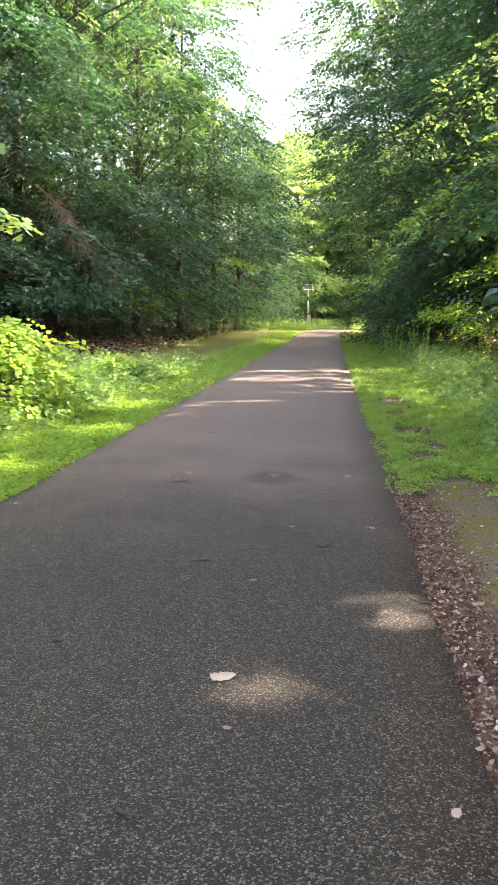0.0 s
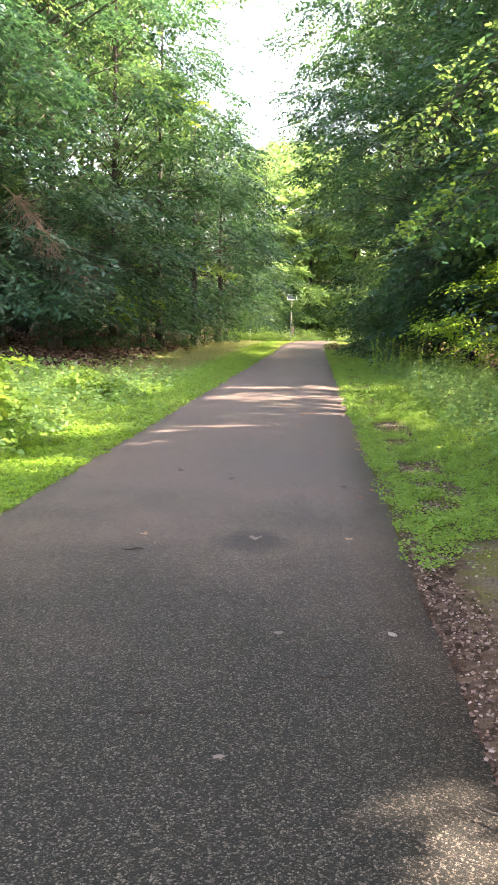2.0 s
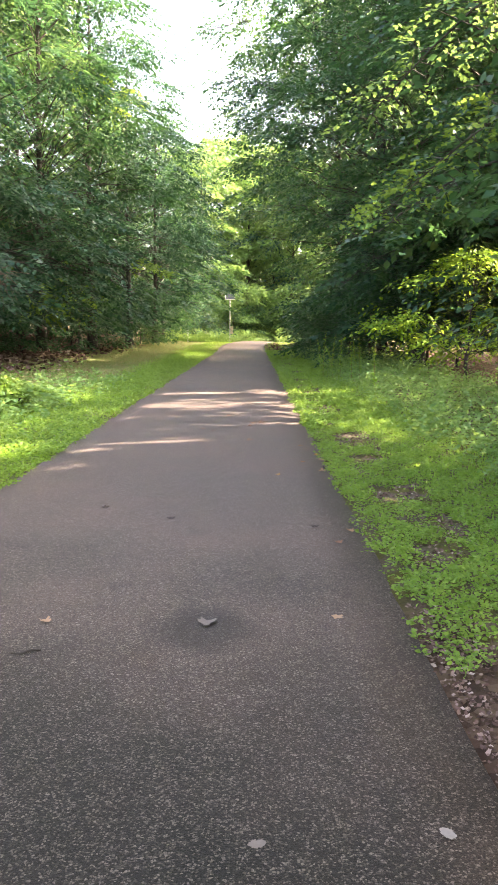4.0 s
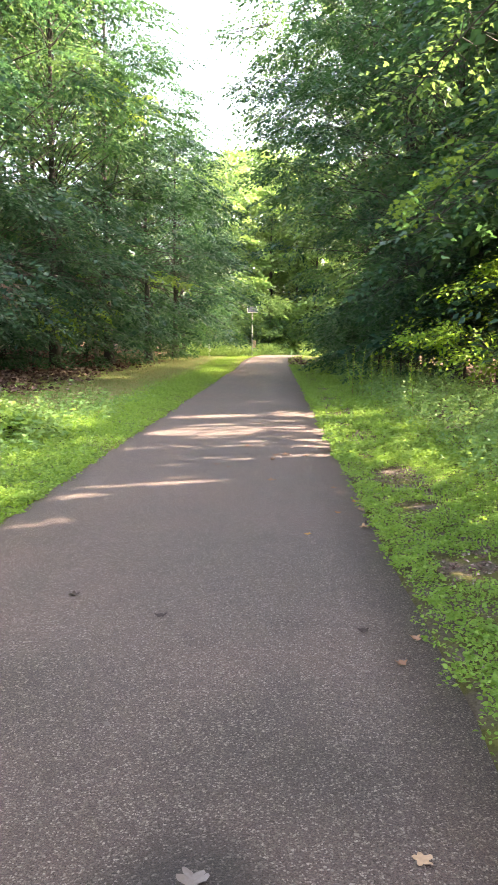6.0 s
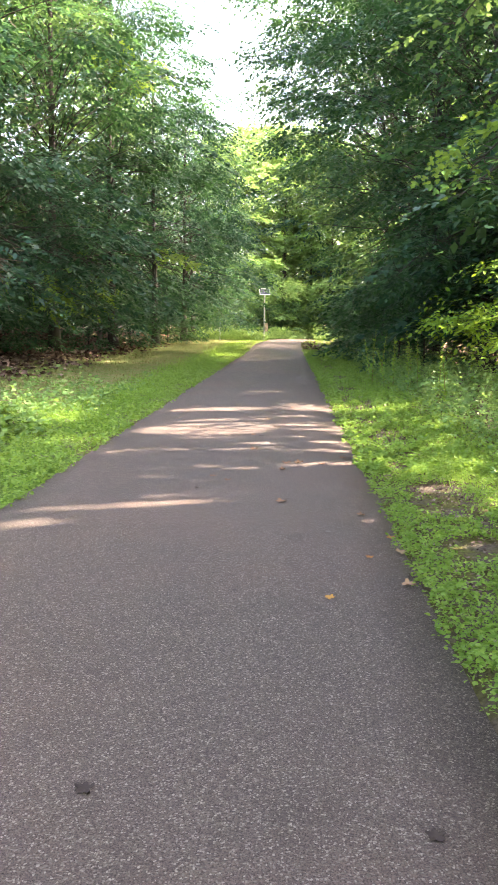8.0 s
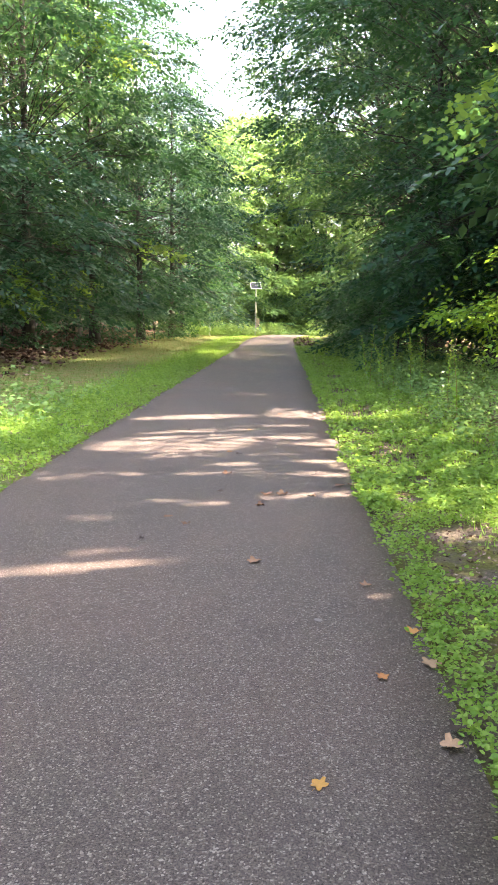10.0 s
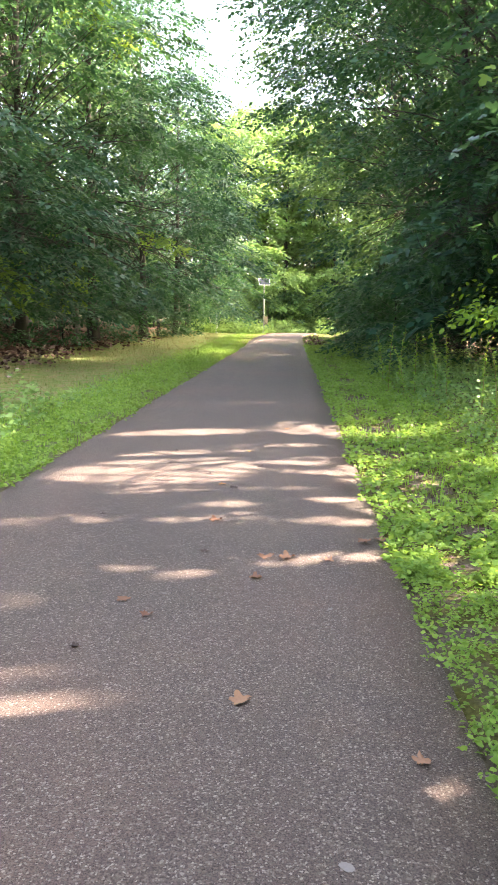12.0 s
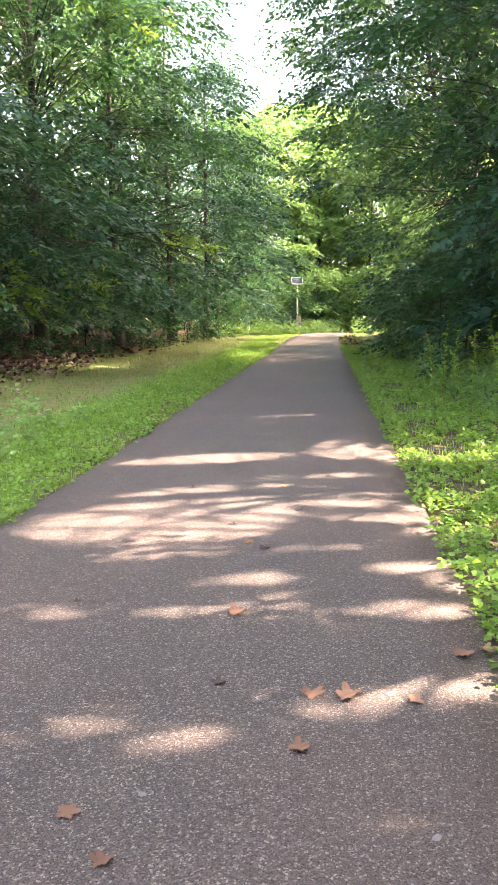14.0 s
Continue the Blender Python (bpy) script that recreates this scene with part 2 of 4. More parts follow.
def grow(seed, height, radius, crown_base, clumps, per_clump, leaf, twig=1.0, per=14, shape=DIAMOND, trunk=0.16, lean=(0, 0), lopsided=(0, 0), fine=0.8, waist=1.0):
    """Arrays of a tree round the origin: wood and crown. lopsided shifts the lower crown sideways."""
    rng = np.random.default_rng(seed)
    kz = np.linspace(0, 1, 9)
    wob = np.cumsum(rng.normal(0, 0.05, (9, 2)), 0) * kz[:, None]
    stem = np.column_stack([lean[0] * kz ** 1.5 + wob[:, 0], lean[1] * kz ** 1.5 + wob[:, 1], kz * height * 0.92])
    rad = trunk * (1 - kz * 0.88) * (1 + 0.6 * np.exp(-kz * 25))
    # centres of the clumps, thick towards the outside
    u = rng.uniform(0, 1, clumps)
    ang = rng.uniform(0, 2 * np.pi, clumps) + np.arange(clumps) * 2.399
    z = crown_base + (height - crown_base) * u ** 0.9
    prof = np.sqrt(np.clip(1 - (2 * np.clip((z - crown_base) / (height - crown_base), 0, 1) ** 0.8 - 0.75) ** 2 / 1.6, 0.05, 1))
    prof *= np.where(z > height * 0.8, np.clip((height - z) / (0.2 * height), 0.1, 1) ** 0.7, 1)
    r = radius * prof * rng.uniform(0.35, 1.0, clumps) ** 0.55 * (1 + 0.22 * np.sin(3 * ang + seed) + 0.15 * np.sin(5 * ang + z))
    r *= waist + (1 - waist) * np.clip((z - 2) / 5, 0, 1)
    low = np.clip(1 - (z - crown_base) / (height * 0.6), 0, 1)
    c = np.column_stack([r * np.cos(ang) + lopsided[0] * low, r * np.sin(ang) + lopsided[1] * low, z])
    c[:, 0] += np.interp(z, stem[:, 2], stem[:, 0])
    c[:, 1] += np.interp(z, stem[:, 2], stem[:, 1])
    wood = [(stem, rad)]
    for p in c:
        z0 = max(0.25 * height * rng.uniform(0.7, 1.2), p[2] - rng.uniform(0.6, 1.6) * radius * 0.5)
        z0 = min(z0, height * 0.88)
        s = np.array([np.interp(z0, stem[:, 2], stem[:, 0]), np.interp(z0, stem[:, 2], stem[:, 1]), z0])
        k = np.linspace(0, 1, 5)[:, None]
        mid = (s + p) / 2 + rng.normal(0, 0.12 * radius, 3) + np.array([0, 0, 0.12 * radius])
        pts = (1 - k) ** 2 * s + 2 * k * (1 - k) * mid + k ** 2 * p
        r0 = trunk * 0.22 * (1 - z0 / height * 0.8)
        wood.append((pts, r0 * (1 - k[:, 0] * 0.88) + 0.004))
    # each clump is a drooping, level pad of twigs
    size = rng.uniform(0.6, 1.3, clumps)
    at = np.repeat(c, per_clump, 0)
    m = clumps * per_clump
    phi, rho = rng.uniform(0, 2 * np.pi, m), rng.uniform(0, 1, m) ** 0.6
    off = np.column_stack([np.cos(phi) * rho, np.sin(phi) * rho, rng.normal(0, 0.10, m) - 0.32 * rho ** 2 + 0.1])
    at = at + off * (fine * np.repeat(size, per_clump))[:, None]
    stem_at = np.column_stack([np.interp(at[:, 2], stem[:, 2], stem[:, 0]), np.interp(at[:, 2], stem[:, 2], stem[:, 1])])
    away = np.column_stack([at[:, :2] - stem_at, np.zeros(m)])
    out = 0.8 * unit(away) + 0.9 * np.column_stack([np.cos(phi), np.sin(phi), np.zeros(m)]) + rng.normal(0, 0.22, at.shape)
    out[:, 2] = out[:, 2] * 0.5 - 0.15 * rho
    crown = sprays(rng, at, out, twig, per, leaf, shape)
    return joined([tubes(wood[:1], 9), tubes(wood[1:], 3)]), crown


# where the canopy is open towards the sun: middle on the ground, half length along the sun's way, half width
SPOTS_TRAIL = [(-0.26, 2.92, 0.25, 0.06), (0.33, 4.0, 0.30, 0.07), (0.40, 3.76, 0.26, 0.05), (1.35, 20.8, 1.5, 1.1), (-1.55, 12.8, 0.85, 0.03), (-2.1, 12.24, 0.34, 0.07), (-2.15, 11.15, 0.32, 0.09),
               (-1.2, 13.17, 0.25, 0.01), (-0.62, 14.45, 0.18, 0.03), (-1.5, 13.98, 0.22, 0.03), (0.25, 14.86, 0.46, 0.03), (-0.15, 14.7, 0.26, 0.07), (-0.47, 15.63, 0.22, 0.10),
               (-0.85, 15.57, 0.26, 0.06), (-1.75, 15.4, 0.62, 0.11), (0.3, 16.3, 0.30, 0.11), (-1.3, 17.2, 1.15, 0.55), (-1.0, 17.95, 1.0, 0.3), (-1.35, 19.45, 0.95, 0.22),
               (0.05, 19.8, 0.32, 0.10), (0.1, 21.2, 0.5, 0.08), (-1.4, 27.0, 0.95, 0.18), (-0.4, 43.0, 0.8, 0.5)]
SPOTS_STREAKS = [(0.0, 17.75, 0.5, 0.08), (0.25, 17.38, 0.45, 0.08), (0.1, 18.1, 0.5, 0.06), (0.3, 17.0, 0.35, 0.05), (-1.2, 16.42, 0.6, 0.04), (-0.2, 16.58, 0.4, 0.04),
                 (-1.5, 16.0, 0.5, 0.04), (-0.7, 15.98, 0.4, 0.04), (0.3, 15.68, 0.3, 0.04), (-1.2, 14.92, 0.5, 0.05), (-0.35, 15.22, 0.3, 0.04), (-1.1, 14.47, 0.3, 0.04),
                 (-0.2, 18.7, 0.6, 0.06), (-0.7, 22.6, 0.6, 0.06), (-1.2, 24.5, 0.5, 0.06)]
SPOTS_VERGE = [(1.2, 17.7, 0.9, 0.7), (2.3, 18.4, 0.9, 0.8), (0.8, 20.2, 1.4, 0.9), (-3.2, 12.1, 0.8, 0.5), (-4.0, 17.7, 0.9, 0.6), (-2.6, 15.9, 0.6, 0.5),
               (-2.9, 9.5, 0.6, 0.4), (-4.4, 13.3, 0.9, 0.5), (-4.2, 9.9, 0.8, 0.6), (-6.0, 10.0, 1.3, 0.8), (-2.9, 7.0, 0.6, 0.5), (-3.6, 14.3, 0.9, 0.5), (-7.0, 32.0, 2.0, 0.6), (1.0, 10.0, 0.6, 0.5),
               (1.4, 8.0, 0.6, 0.5), (1.6, 12.0, 1.0, 0.8), (1.4, 14.3, 0.8, 0.6), (-9.2, 28.5, 1.6, 0.9), (-8.9, 38.7, 1.0, 0.8), (-19.4, 35.3, 1.6, 1.2), (1.95, 13.5, 1.1, 5.5)]
SPOTS_FAR = [(-0.7, 33.0, 1.7, 9.0), (-0.5, 48.0, 1.7, 6.0)]
SPOTS_CLEARING = [(-5.5, 9.0, 2.3, 3.8), (-5.0, 14.0, 1.9, 2.6), (-4.8, 18.5, 1.9, 1.6), (-3.2, 12.1, 0.7, 0.4), (-2.9, 9.6, 0.5, 0.3), (-2.7, 15.9, 0.5, 0.5)]


def thinned(crown, base):
    """Leaves out of a crown where the canopy is open towards the sun."""
    co, tri = crown
    m = co.reshape(-1, 4, 3)
    mid = m.mean(1) + np.array(base)
    d = np.array(to_sun)
    foot = mid - d * (mid[:, 2:3] / d[2])
    ax = np.array((math.sin(SUN_AZ), math.cos(SUN_AZ)))
    chance = np.random.default_rng(len(m)).uniform(0, 1, len(m))
    keep = np.ones(len(m), bool)
    for spots, share in ((SPOTS_TRAIL, 1.0), (SPOTS_STREAKS, 1.0), (SPOTS_FAR, 0.75), (SPOTS_CLEARING, 0.95), (SPOTS_VERGE, 0.82)):
        for gx, gy, la, lb in spots:
            v = foot[:, :2] - np.array((gx, gy))
            a, b = v @ ax, v @ np.array((-ax[1], ax[0]))
            keep &= ((a / la) ** 2 + (b / (lb + 0.08)) ** 2 > (0.8 + 0.4 * chance) ** 2) | (chance > share)
    m = m[keep]
    return m.reshape(-1, 3), tri.reshape(-1, 2, 3)[:len(m)].reshape(-1, 3)


def tree(name, seed, x, y, label, leafmat, bark=None, group="", turn=0.0, category="tree", open_above=False, **kw):
    wood, crown = grow(seed, **kw)
    if open_above:
        crown = thinned(crown, (x, y, float(ground_z(x, y)) - 0.05))
    top = thing(name, pose(x, y, float(ground_z(x, y)) - 0.05, 0, 0, turn), label, category, group)
    part_of("trunk", mesh_from("trunk", *wood, bark or BARK, smooth=True), top)
    part_of("crown", mesh_from("crown", *crown, leafmat), top)
    return top


def planted(ob, x, y, turn, s=1.0):
    ob2 = copy_thing(ob, pose(x, y, float(ground_z(x, y)) - 0.05, 0, 0, turn))
    ob2.scale = (s, s, s)
    return ob2


# ---- ground and trail ----
def trail_line():
    """Stations along the trail: left and right edge points, past the bend."""
    ys = np.concatenate([np.arange(-6, 44, 0.25), np.arange(44, 76, 0.5)])
    rng = np.random.default_rng(5)
    jl, jr = rng.normal(0, 0.012, len(ys)), rng.normal(0, 0.010, len(ys))
    jl, jr = np.convolve(jl, [0.25, 0.5, 0.25], "same"), np.convolve(jr, [0.25, 0.5, 0.25], "same")
    out = []
    for i, y in enumerate(ys):
        b = bend(y)
        drop = -0.012 * max(y - 62, 0) ** 1.5
        out.append((y, left_edge(y) + 0.8 * b + jl[i], RIGHT_EDGE + b + jr[i], drop))
    return out


def build_trail():
    n = Nodes("asphalt_aged")
    p = n.pos()
    x, y, _ = n.sep(p)
    q = n.mix(0.004, p, n.noise(p, 70, 2, 0.5, 1), "ADD")
    stone, tone = n.voro(q, 142, "Distance", "DISTANCE_TO_EDGE"), n.voro(q, 142, "Color")
    large, hue = n.voro(q, 88, "Distance", "DISTANCE_TO_EDGE"), n.voro(q, 88, "Color")
    chip = n.step(stone, 0.03, 0.14)
    pick = n.step(n.sep(tone)[0], 0.42, 1.05)
    rare = n.math("MULTIPLY", n.step(large, 0.10, 0.20), n.step(n.sep(hue)[0], 0.84, 0.95))
    fine = n.noise(p, 160, 2)
    big = n.noise(p, 0.55, 4)
    mid = n.noise(p, 3.5, 4)
    pits = n.noise(p, 260, 2)
    base = n.ramp(fine, [(0.3, (0.066, 0.049, 0.041)), (0.7, (0.212, 0.158, 0.131))])
    base = n.mix(n.step(pits, 0.42, 0.30), base, (0.027, 0.020, 0.016))
    base = n.mix(n.step(big, 0.35, 0.7), base, n.mix(1.0, base, (1.25, 1.13, 1.10), "MULTIPLY"))
    base = n.mix(n.math("MULTIPLY", n.step(mid, 0.5, 0.75), 0.25), base, (0.065, 0.048, 0.040))
    # old trees' shade painted into the near stretch, algae-dark right edge; the pale chips still show
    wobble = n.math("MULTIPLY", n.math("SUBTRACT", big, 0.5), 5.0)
    shaded = n.step(n.math("ADD", y, wobble), 9.0, 4.2)
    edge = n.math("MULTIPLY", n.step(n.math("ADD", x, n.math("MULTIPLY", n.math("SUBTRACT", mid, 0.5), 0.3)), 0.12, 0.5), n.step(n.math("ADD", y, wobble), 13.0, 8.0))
    shade_algae = n.math("MAXIMUM", n.math("MULTIPLY", shaded, 1.0), n.math("MULTIPLY", edge, 0.3))
    base = n.mix(shade_algae, base, n.mix(fine, (0.004, 0.005, 0.004), (0.020, 0.019, 0.014)))
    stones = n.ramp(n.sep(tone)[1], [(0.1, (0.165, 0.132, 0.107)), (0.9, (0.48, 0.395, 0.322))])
    stones = n.mix(n.math("MULTIPLY", shade_algae, 0.62), stones, (0.040, 0.036, 0.027))
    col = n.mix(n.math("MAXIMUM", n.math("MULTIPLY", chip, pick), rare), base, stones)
    dx, dy = n.math("SUBTRACT", x, -0.48), n.math("SUBTRACT", y, 6.93)
    spot = n.math("ADD", n.math("SQRT", n.math("ADD", n.math("MULTIPLY", dx, dx), n.math("MULTIPLY", dy, dy))), n.math("MULTIPLY", n.math("SUBTRACT", mid, 0.5), 0.25))
    col = n.mix(n.math("MULTIPLY", n.step(spot, 0.34, 0.12), 0.6), col, (0.03, 0.028, 0.025))
    n.bump(n.math("ADD", n.math("MULTIPLY", chip, 0.7), fine), 0.005, 0.9)
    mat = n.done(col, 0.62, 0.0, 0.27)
    line = trail_line()
    bm = bmesh.new()
    rows = []
    for yy, l, r, d in line:
        cut = np.linspace(0, 1, 9)
        row = [bm.verts.new((l - 0.03, yy, d - 0.08))]
        row += [bm.verts.new((l + (r - l) * c, yy, d + 0.018 * (1 - (2 * c - 1) ** 2) - 0.012 * (abs(2 * c - 1) > 0.99))) for c in cut]
        row.append(bm.verts.new((r + 0.03, yy, d - 0.08)))
        rows.append(row)
    for a, b in zip(rows, rows[1:]):
        for i in range(len(a) - 1):
            bm.faces.new((a[i], a[i + 1], b[i + 1], b[i]))
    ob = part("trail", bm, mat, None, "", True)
    return tagged(ob, "grey asphalt trail with exposed pale stone chips", "path", "", "structure")


def build_ground():
    n = Nodes("woodland_ground")
    p = n.pos()
    x, y, _ = n.sep(p)
    big, mid, fine = n.noise(p, 0.5, 4), n.noise(p, 4, 4), n.noise(p, 45, 4, 0.7)
    soil = n.ramp(fine, [(0.25, (0.075, 0.056, 0.038)), (0.75, (0.22, 0.17, 0.12))])
    moss = n.ramp(fine, [(0.25, (0.075, 0.072, 0.02)), (0.75, (0.20, 0.18, 0.05))])
    litter = n.ramp(n.sep(n.voro(p, 16, "Color"))[0], [(0.0, (0.07, 0.042, 0.026)), (0.5, (0.16, 0.095, 0.06)), (1.0, (0.30, 0.20, 0.13))])
    turf = n.ramp(fine, [(0.25, (0.09, 0.17, 0.025)), (0.75, (0.19, 0.31, 0.05))])
    dry = n.ramp(fine, [(0.25, (0.17, 0.15, 0.06)), (0.75, (0.34, 0.29, 0.14))])
    wob = n.math("MULTIPLY", n.math("SUBTRACT", big, 0.5), 2.6)
    xx = n.math("ADD", x, wob)
    col = n.mix(n.step(mid, 0.40, 0.62), soil, moss)
    col = n.mix(n.math("MULTIPLY", n.step(xx, -2.2, -2.8), n.step(mid, 0.3, 0.5)), col, turf)
    sward = n.math("MULTIPLY", n.step(xx, -3.4, -4.6), n.step(y, 17, 22))
    col = n.mix(n.math("MULTIPLY", sward, 0.75), col, n.mix(n.step(mid, 0.42, 0.6), dry, n.mix(0.35, turf, soil)))
    strip = n.math("MULTIPLY", n.step(n.math("ADD", x, n.math("MULTIPLY", mid, 0.3)), 1.15, 0.95), n.math("MULTIPLY", n.step(x, 0.3, 0.5), n.step(y, 7.8, 7.0)))
    col = n.mix(strip, col, n.mix(0.5, litter, (0.05, 0.032, 0.022)))
    wood = n.math("MAXIMUM", n.step(xx, -7.0, -8.2), n.math("MAXIMUM", n.step(xx, 3.2, 4.2), n.step(y, 64, 68)))
    col = n.mix(wood, col, litter)
    n.bump(n.math("ADD", fine, mid), 0.03, 0.8)
    mat = n.done(col, 0.95, 0, 0.2)
    xs = np.concatenate([[-900, -400, -150, -70, -40, -28], np.arange(-20, -7, 0.8), np.arange(-7, 4, 0.22), np.arange(4, 16, 0.8), [20, 28, 40, 70, 150, 400, 900]])
    ys = np.concatenate([[-900, -300, -100, -40, -20], np.arange(-10, 30, 0.3), np.arange(30, 84, 0.8), [90, 110, 150, 300, 900]])
    X, Y = np.meshgrid(xs, ys)
    Z = ground_z(X, Y)
    b = bend(Y)
    l = LEFT_NEAR + (LEFT_FAR - LEFT_NEAR) * np.clip((Y - 5) / 35, 0, 1) + 0.8 * b
    under = (X > l + 0.05) & (X < RIGHT_EDGE + b - 0.05) & (Y < 77)
    Z = np.where(under, -0.1 - 0.012 * np.clip(Y - 62, 0, 20) ** 1.5, Z)
    nx = len(xs)
    i = (np.arange(len(ys) - 1)[:, None] * nx + np.arange(nx - 1)[None]).ravel()
    tri = np.concatenate([np.column_stack([i, i + 1, i + nx + 1]), np.column_stack([i, i + nx + 1, i + nx])])
    ob = new("ground", mesh_from("ground", np.column_stack([X.ravel(), Y.ravel(), Z.ravel()]), tri, mat, smooth=True))
    return tagged(ob, "bare soil, moss and leaf litter beneath the verge plants", "ground", "", "structure")


build_ground()
build_trail()

# ---- trees ----
OAKISH = "tall broadleaf tree with dark green layered foliage at the wood's edge"
MAPLISH = "tall broadleaf tree with mid-green foliage reaching towards the trail"
LIGHT = "sunlit broadleaf tree with yellow-green leaves beyond the bend"
YOUNG = "young broadleaf sapling with green leaves down to the ground"
lit = {}
left_row = [(-11.0, 25.5, 11, 3.8), (-9.6, 30.5, 17, 4.2), (-8.8, 36, 19, 4.2), (-7.8, 41.5, 20, 4.3), (-7.0, 48, 16, 3.6), (-6.4, 55, 14, 3.2), (-6.8, 63, 12, 3.2)]
for i, (x, y, h, r) in enumerate(left_row):
    lit["left", i] = tree("tree", 11 + i, x, y, OAKISH, LEAF_MAPLE if i in (2, 5) else LEAF_OAK, group="trees along the clearing", height=h, radius=r,
         crown_base=1.15, clumps=125 if i < 4 else 88, per_clump=15, leaf=0.172, twig=0.95, per=16, trunk=0.17, lopsided=(0.8, -0.5), fine=1.15)
# the oak's sunlit crown is coloured in with LEAF_BACK
tree("oak_tree", 21, -11.2, 28.6, "old oak with a thick trunk and high spreading limbs", LEAF_BACK, group="trees along the clearing", height=21, radius=6.6,
     crown_base=9.5, clumps=85, per_clump=14, leaf=0.15, twig=0.9, per=15, trunk=0.36, fine=1.2)
right_row = [(5.2, 2.5, 16, 2.8), (5.0, 7.0, 17, 3.0), (4.9, 11.4, 18, 3.2), (5.1, 16.5, 18, 3.0), (4.8, 27.2, 19, 3.7), (4.6, 32.5, 18, 4.2), (5.0, 38.5, 20, 4.7), (5.6, 46, 22, 5.0), (7.4, 54, 21, 4.8)]
# the two farthest get LEAF_BACK, lighter leaves in place of sun
for i, (x, y, h, r) in enumerate(right_row):
    lit["right", i] = tree("tree", 31 + i, x, y, MAPLISH, LEAF_BACK if i > 6 else LEAF_MAPLE if i % 2 == 0 else LEAF_OAK, group="trees beside the trail", open_above=True, height=h, radius=r,
         crown_base=1.2, clumps=(60, 140, 165, 170)[i] if i < 4 else (185 if i < 8 else 140), per_clump=19 if i in (4, 5) else 15, leaf=0.130 if i in (4, 5) else 0.15 + 0.03 * (i > 5), twig=0.85, per=15, trunk=0.14, fine=1.05, waist=0.72 if i < 5 else 0.58, lean=((0, 0), (0, 0), (0, 0), (0, 0), (-0.4, -0.4), (-0.8, 0), (-2.0, 0), (-4.0, 0), (-3.5, 0))[i])
for i, (x, y, h, r) in enumerate([(6.0, 19.8, 17, 2.7), (6.6, 23.6, 18, 2.9)]):
    tree("tree", 51 + i, x, y, MAPLISH, LEAF_MAPLE, group="trees beside the trail", open_above=True, height=h, radius=r, crown_base=3.2, clumps=165, per_clump=15, leaf=0.15, twig=0.85, per=15, trunk=0.16, fine=1.05)
# wood trees carry painted sunlight in their LEAF_BACK leaves
back = tree("tree", 61, -15, 30, OAKISH, LEAF_BACK, group="trees of the wood", height=21, radius=5.0, crown_base=2.5, clumps=66, per_clump=12,
            leaf=0.38, twig=1.5, per=12, trunk=0.25, fine=1.6)
for x, y, a, s in [(-14, 39, 80, 1.0), (-13, 48, 150, 0.95), (-12, 58, 210, 0.85), (-12, 70, 30, 0.8), (-20, 29, 120, 1.0), (-16.5, 21.5, 190, 0.9), (-17, 34, 222, 1.05), (-16, 43, 111, 1.05), (-15, 53, 44, 1.0),
                   (9, 28.2, 20, 0.8), (9.5, 31.5, 250, 0.85), (9.5, 35, 100, 0.9), (9.5, 43, 260, 0.95), (10.5, 52, 330, 0.95), (16, 33, 75, 0.95), (9.5, -2.5, 77, 0.9), (8.6, 60.0, 40, 1.0),
                   (-24, 30, 290, 1.0), (-21.5, 20, 75, 1.0), (-14, 2, 45, 0.9), (8, -8, 15, 0.9)]:
    planted(back, x, y, a, s)
for i, (x, y) in enumerate([(9.5, 14.0), (15.0, 13.0), (11.0, 2.5), (16.5, 9.6), (9.5, 10.0), (10.3, 7.6), (9.2, 19.0), (9.6, 23.8), (15.5, 19.5), (13.5, 27.5)]):
    tree("tree", 64 + i, x, y, OAKISH, LEAF_BACK, group="trees of the wood", open_above=True, height=19, radius=4.6, crown_base=2.5, clumps=64, per_clump=12,
         leaf=0.29, twig=1.4, per=16, trunk=0.24, fine=1.5)
# sun on these distant crowns is put into the LEAF_SUNNY colour
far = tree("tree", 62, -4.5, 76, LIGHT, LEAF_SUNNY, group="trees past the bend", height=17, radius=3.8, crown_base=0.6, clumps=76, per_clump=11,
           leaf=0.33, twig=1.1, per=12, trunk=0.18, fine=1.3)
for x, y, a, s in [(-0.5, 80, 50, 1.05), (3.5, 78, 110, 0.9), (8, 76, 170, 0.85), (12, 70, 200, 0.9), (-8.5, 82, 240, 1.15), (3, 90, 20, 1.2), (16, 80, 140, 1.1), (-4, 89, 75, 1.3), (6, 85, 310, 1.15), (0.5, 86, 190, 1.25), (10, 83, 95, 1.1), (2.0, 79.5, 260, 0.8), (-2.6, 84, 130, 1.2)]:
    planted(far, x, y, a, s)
# understorey that closes the wood below the crowns
young = tree("sapling", 71, -13, 28, YOUNG, LEAF_OAK, group="saplings of the wood", category="sapling", height=5, radius=1.9, crown_base=0.3, clumps=30, per_clump=9,
             leaf=0.24, twig=0.8, per=12, trunk=0.04, fine=0.85)
rng = random.Random(4)
for i in range(18):
    planted(young, -12.2 - rng.uniform(0, 2) + i * 0.2, 27 + i * 2.4, rng.uniform(0, 360), rng.uniform(0.8, 1.2))
for i in range(14):
    planted(young, (8.2 if i == 2 else 5.0) + rng.uniform(0, 1.5), 8.5 + i * 3.7 + (6.2 if 18 < 8.5 + i * 3.7 < 22 else 4 if 18 < 8.5 + i * 3.7 < 25 else 0), rng.uniform(0, 360), rng.uniform(0.75, 1.1))
planted(young, 7.6, 26.6, 190, 1.25)
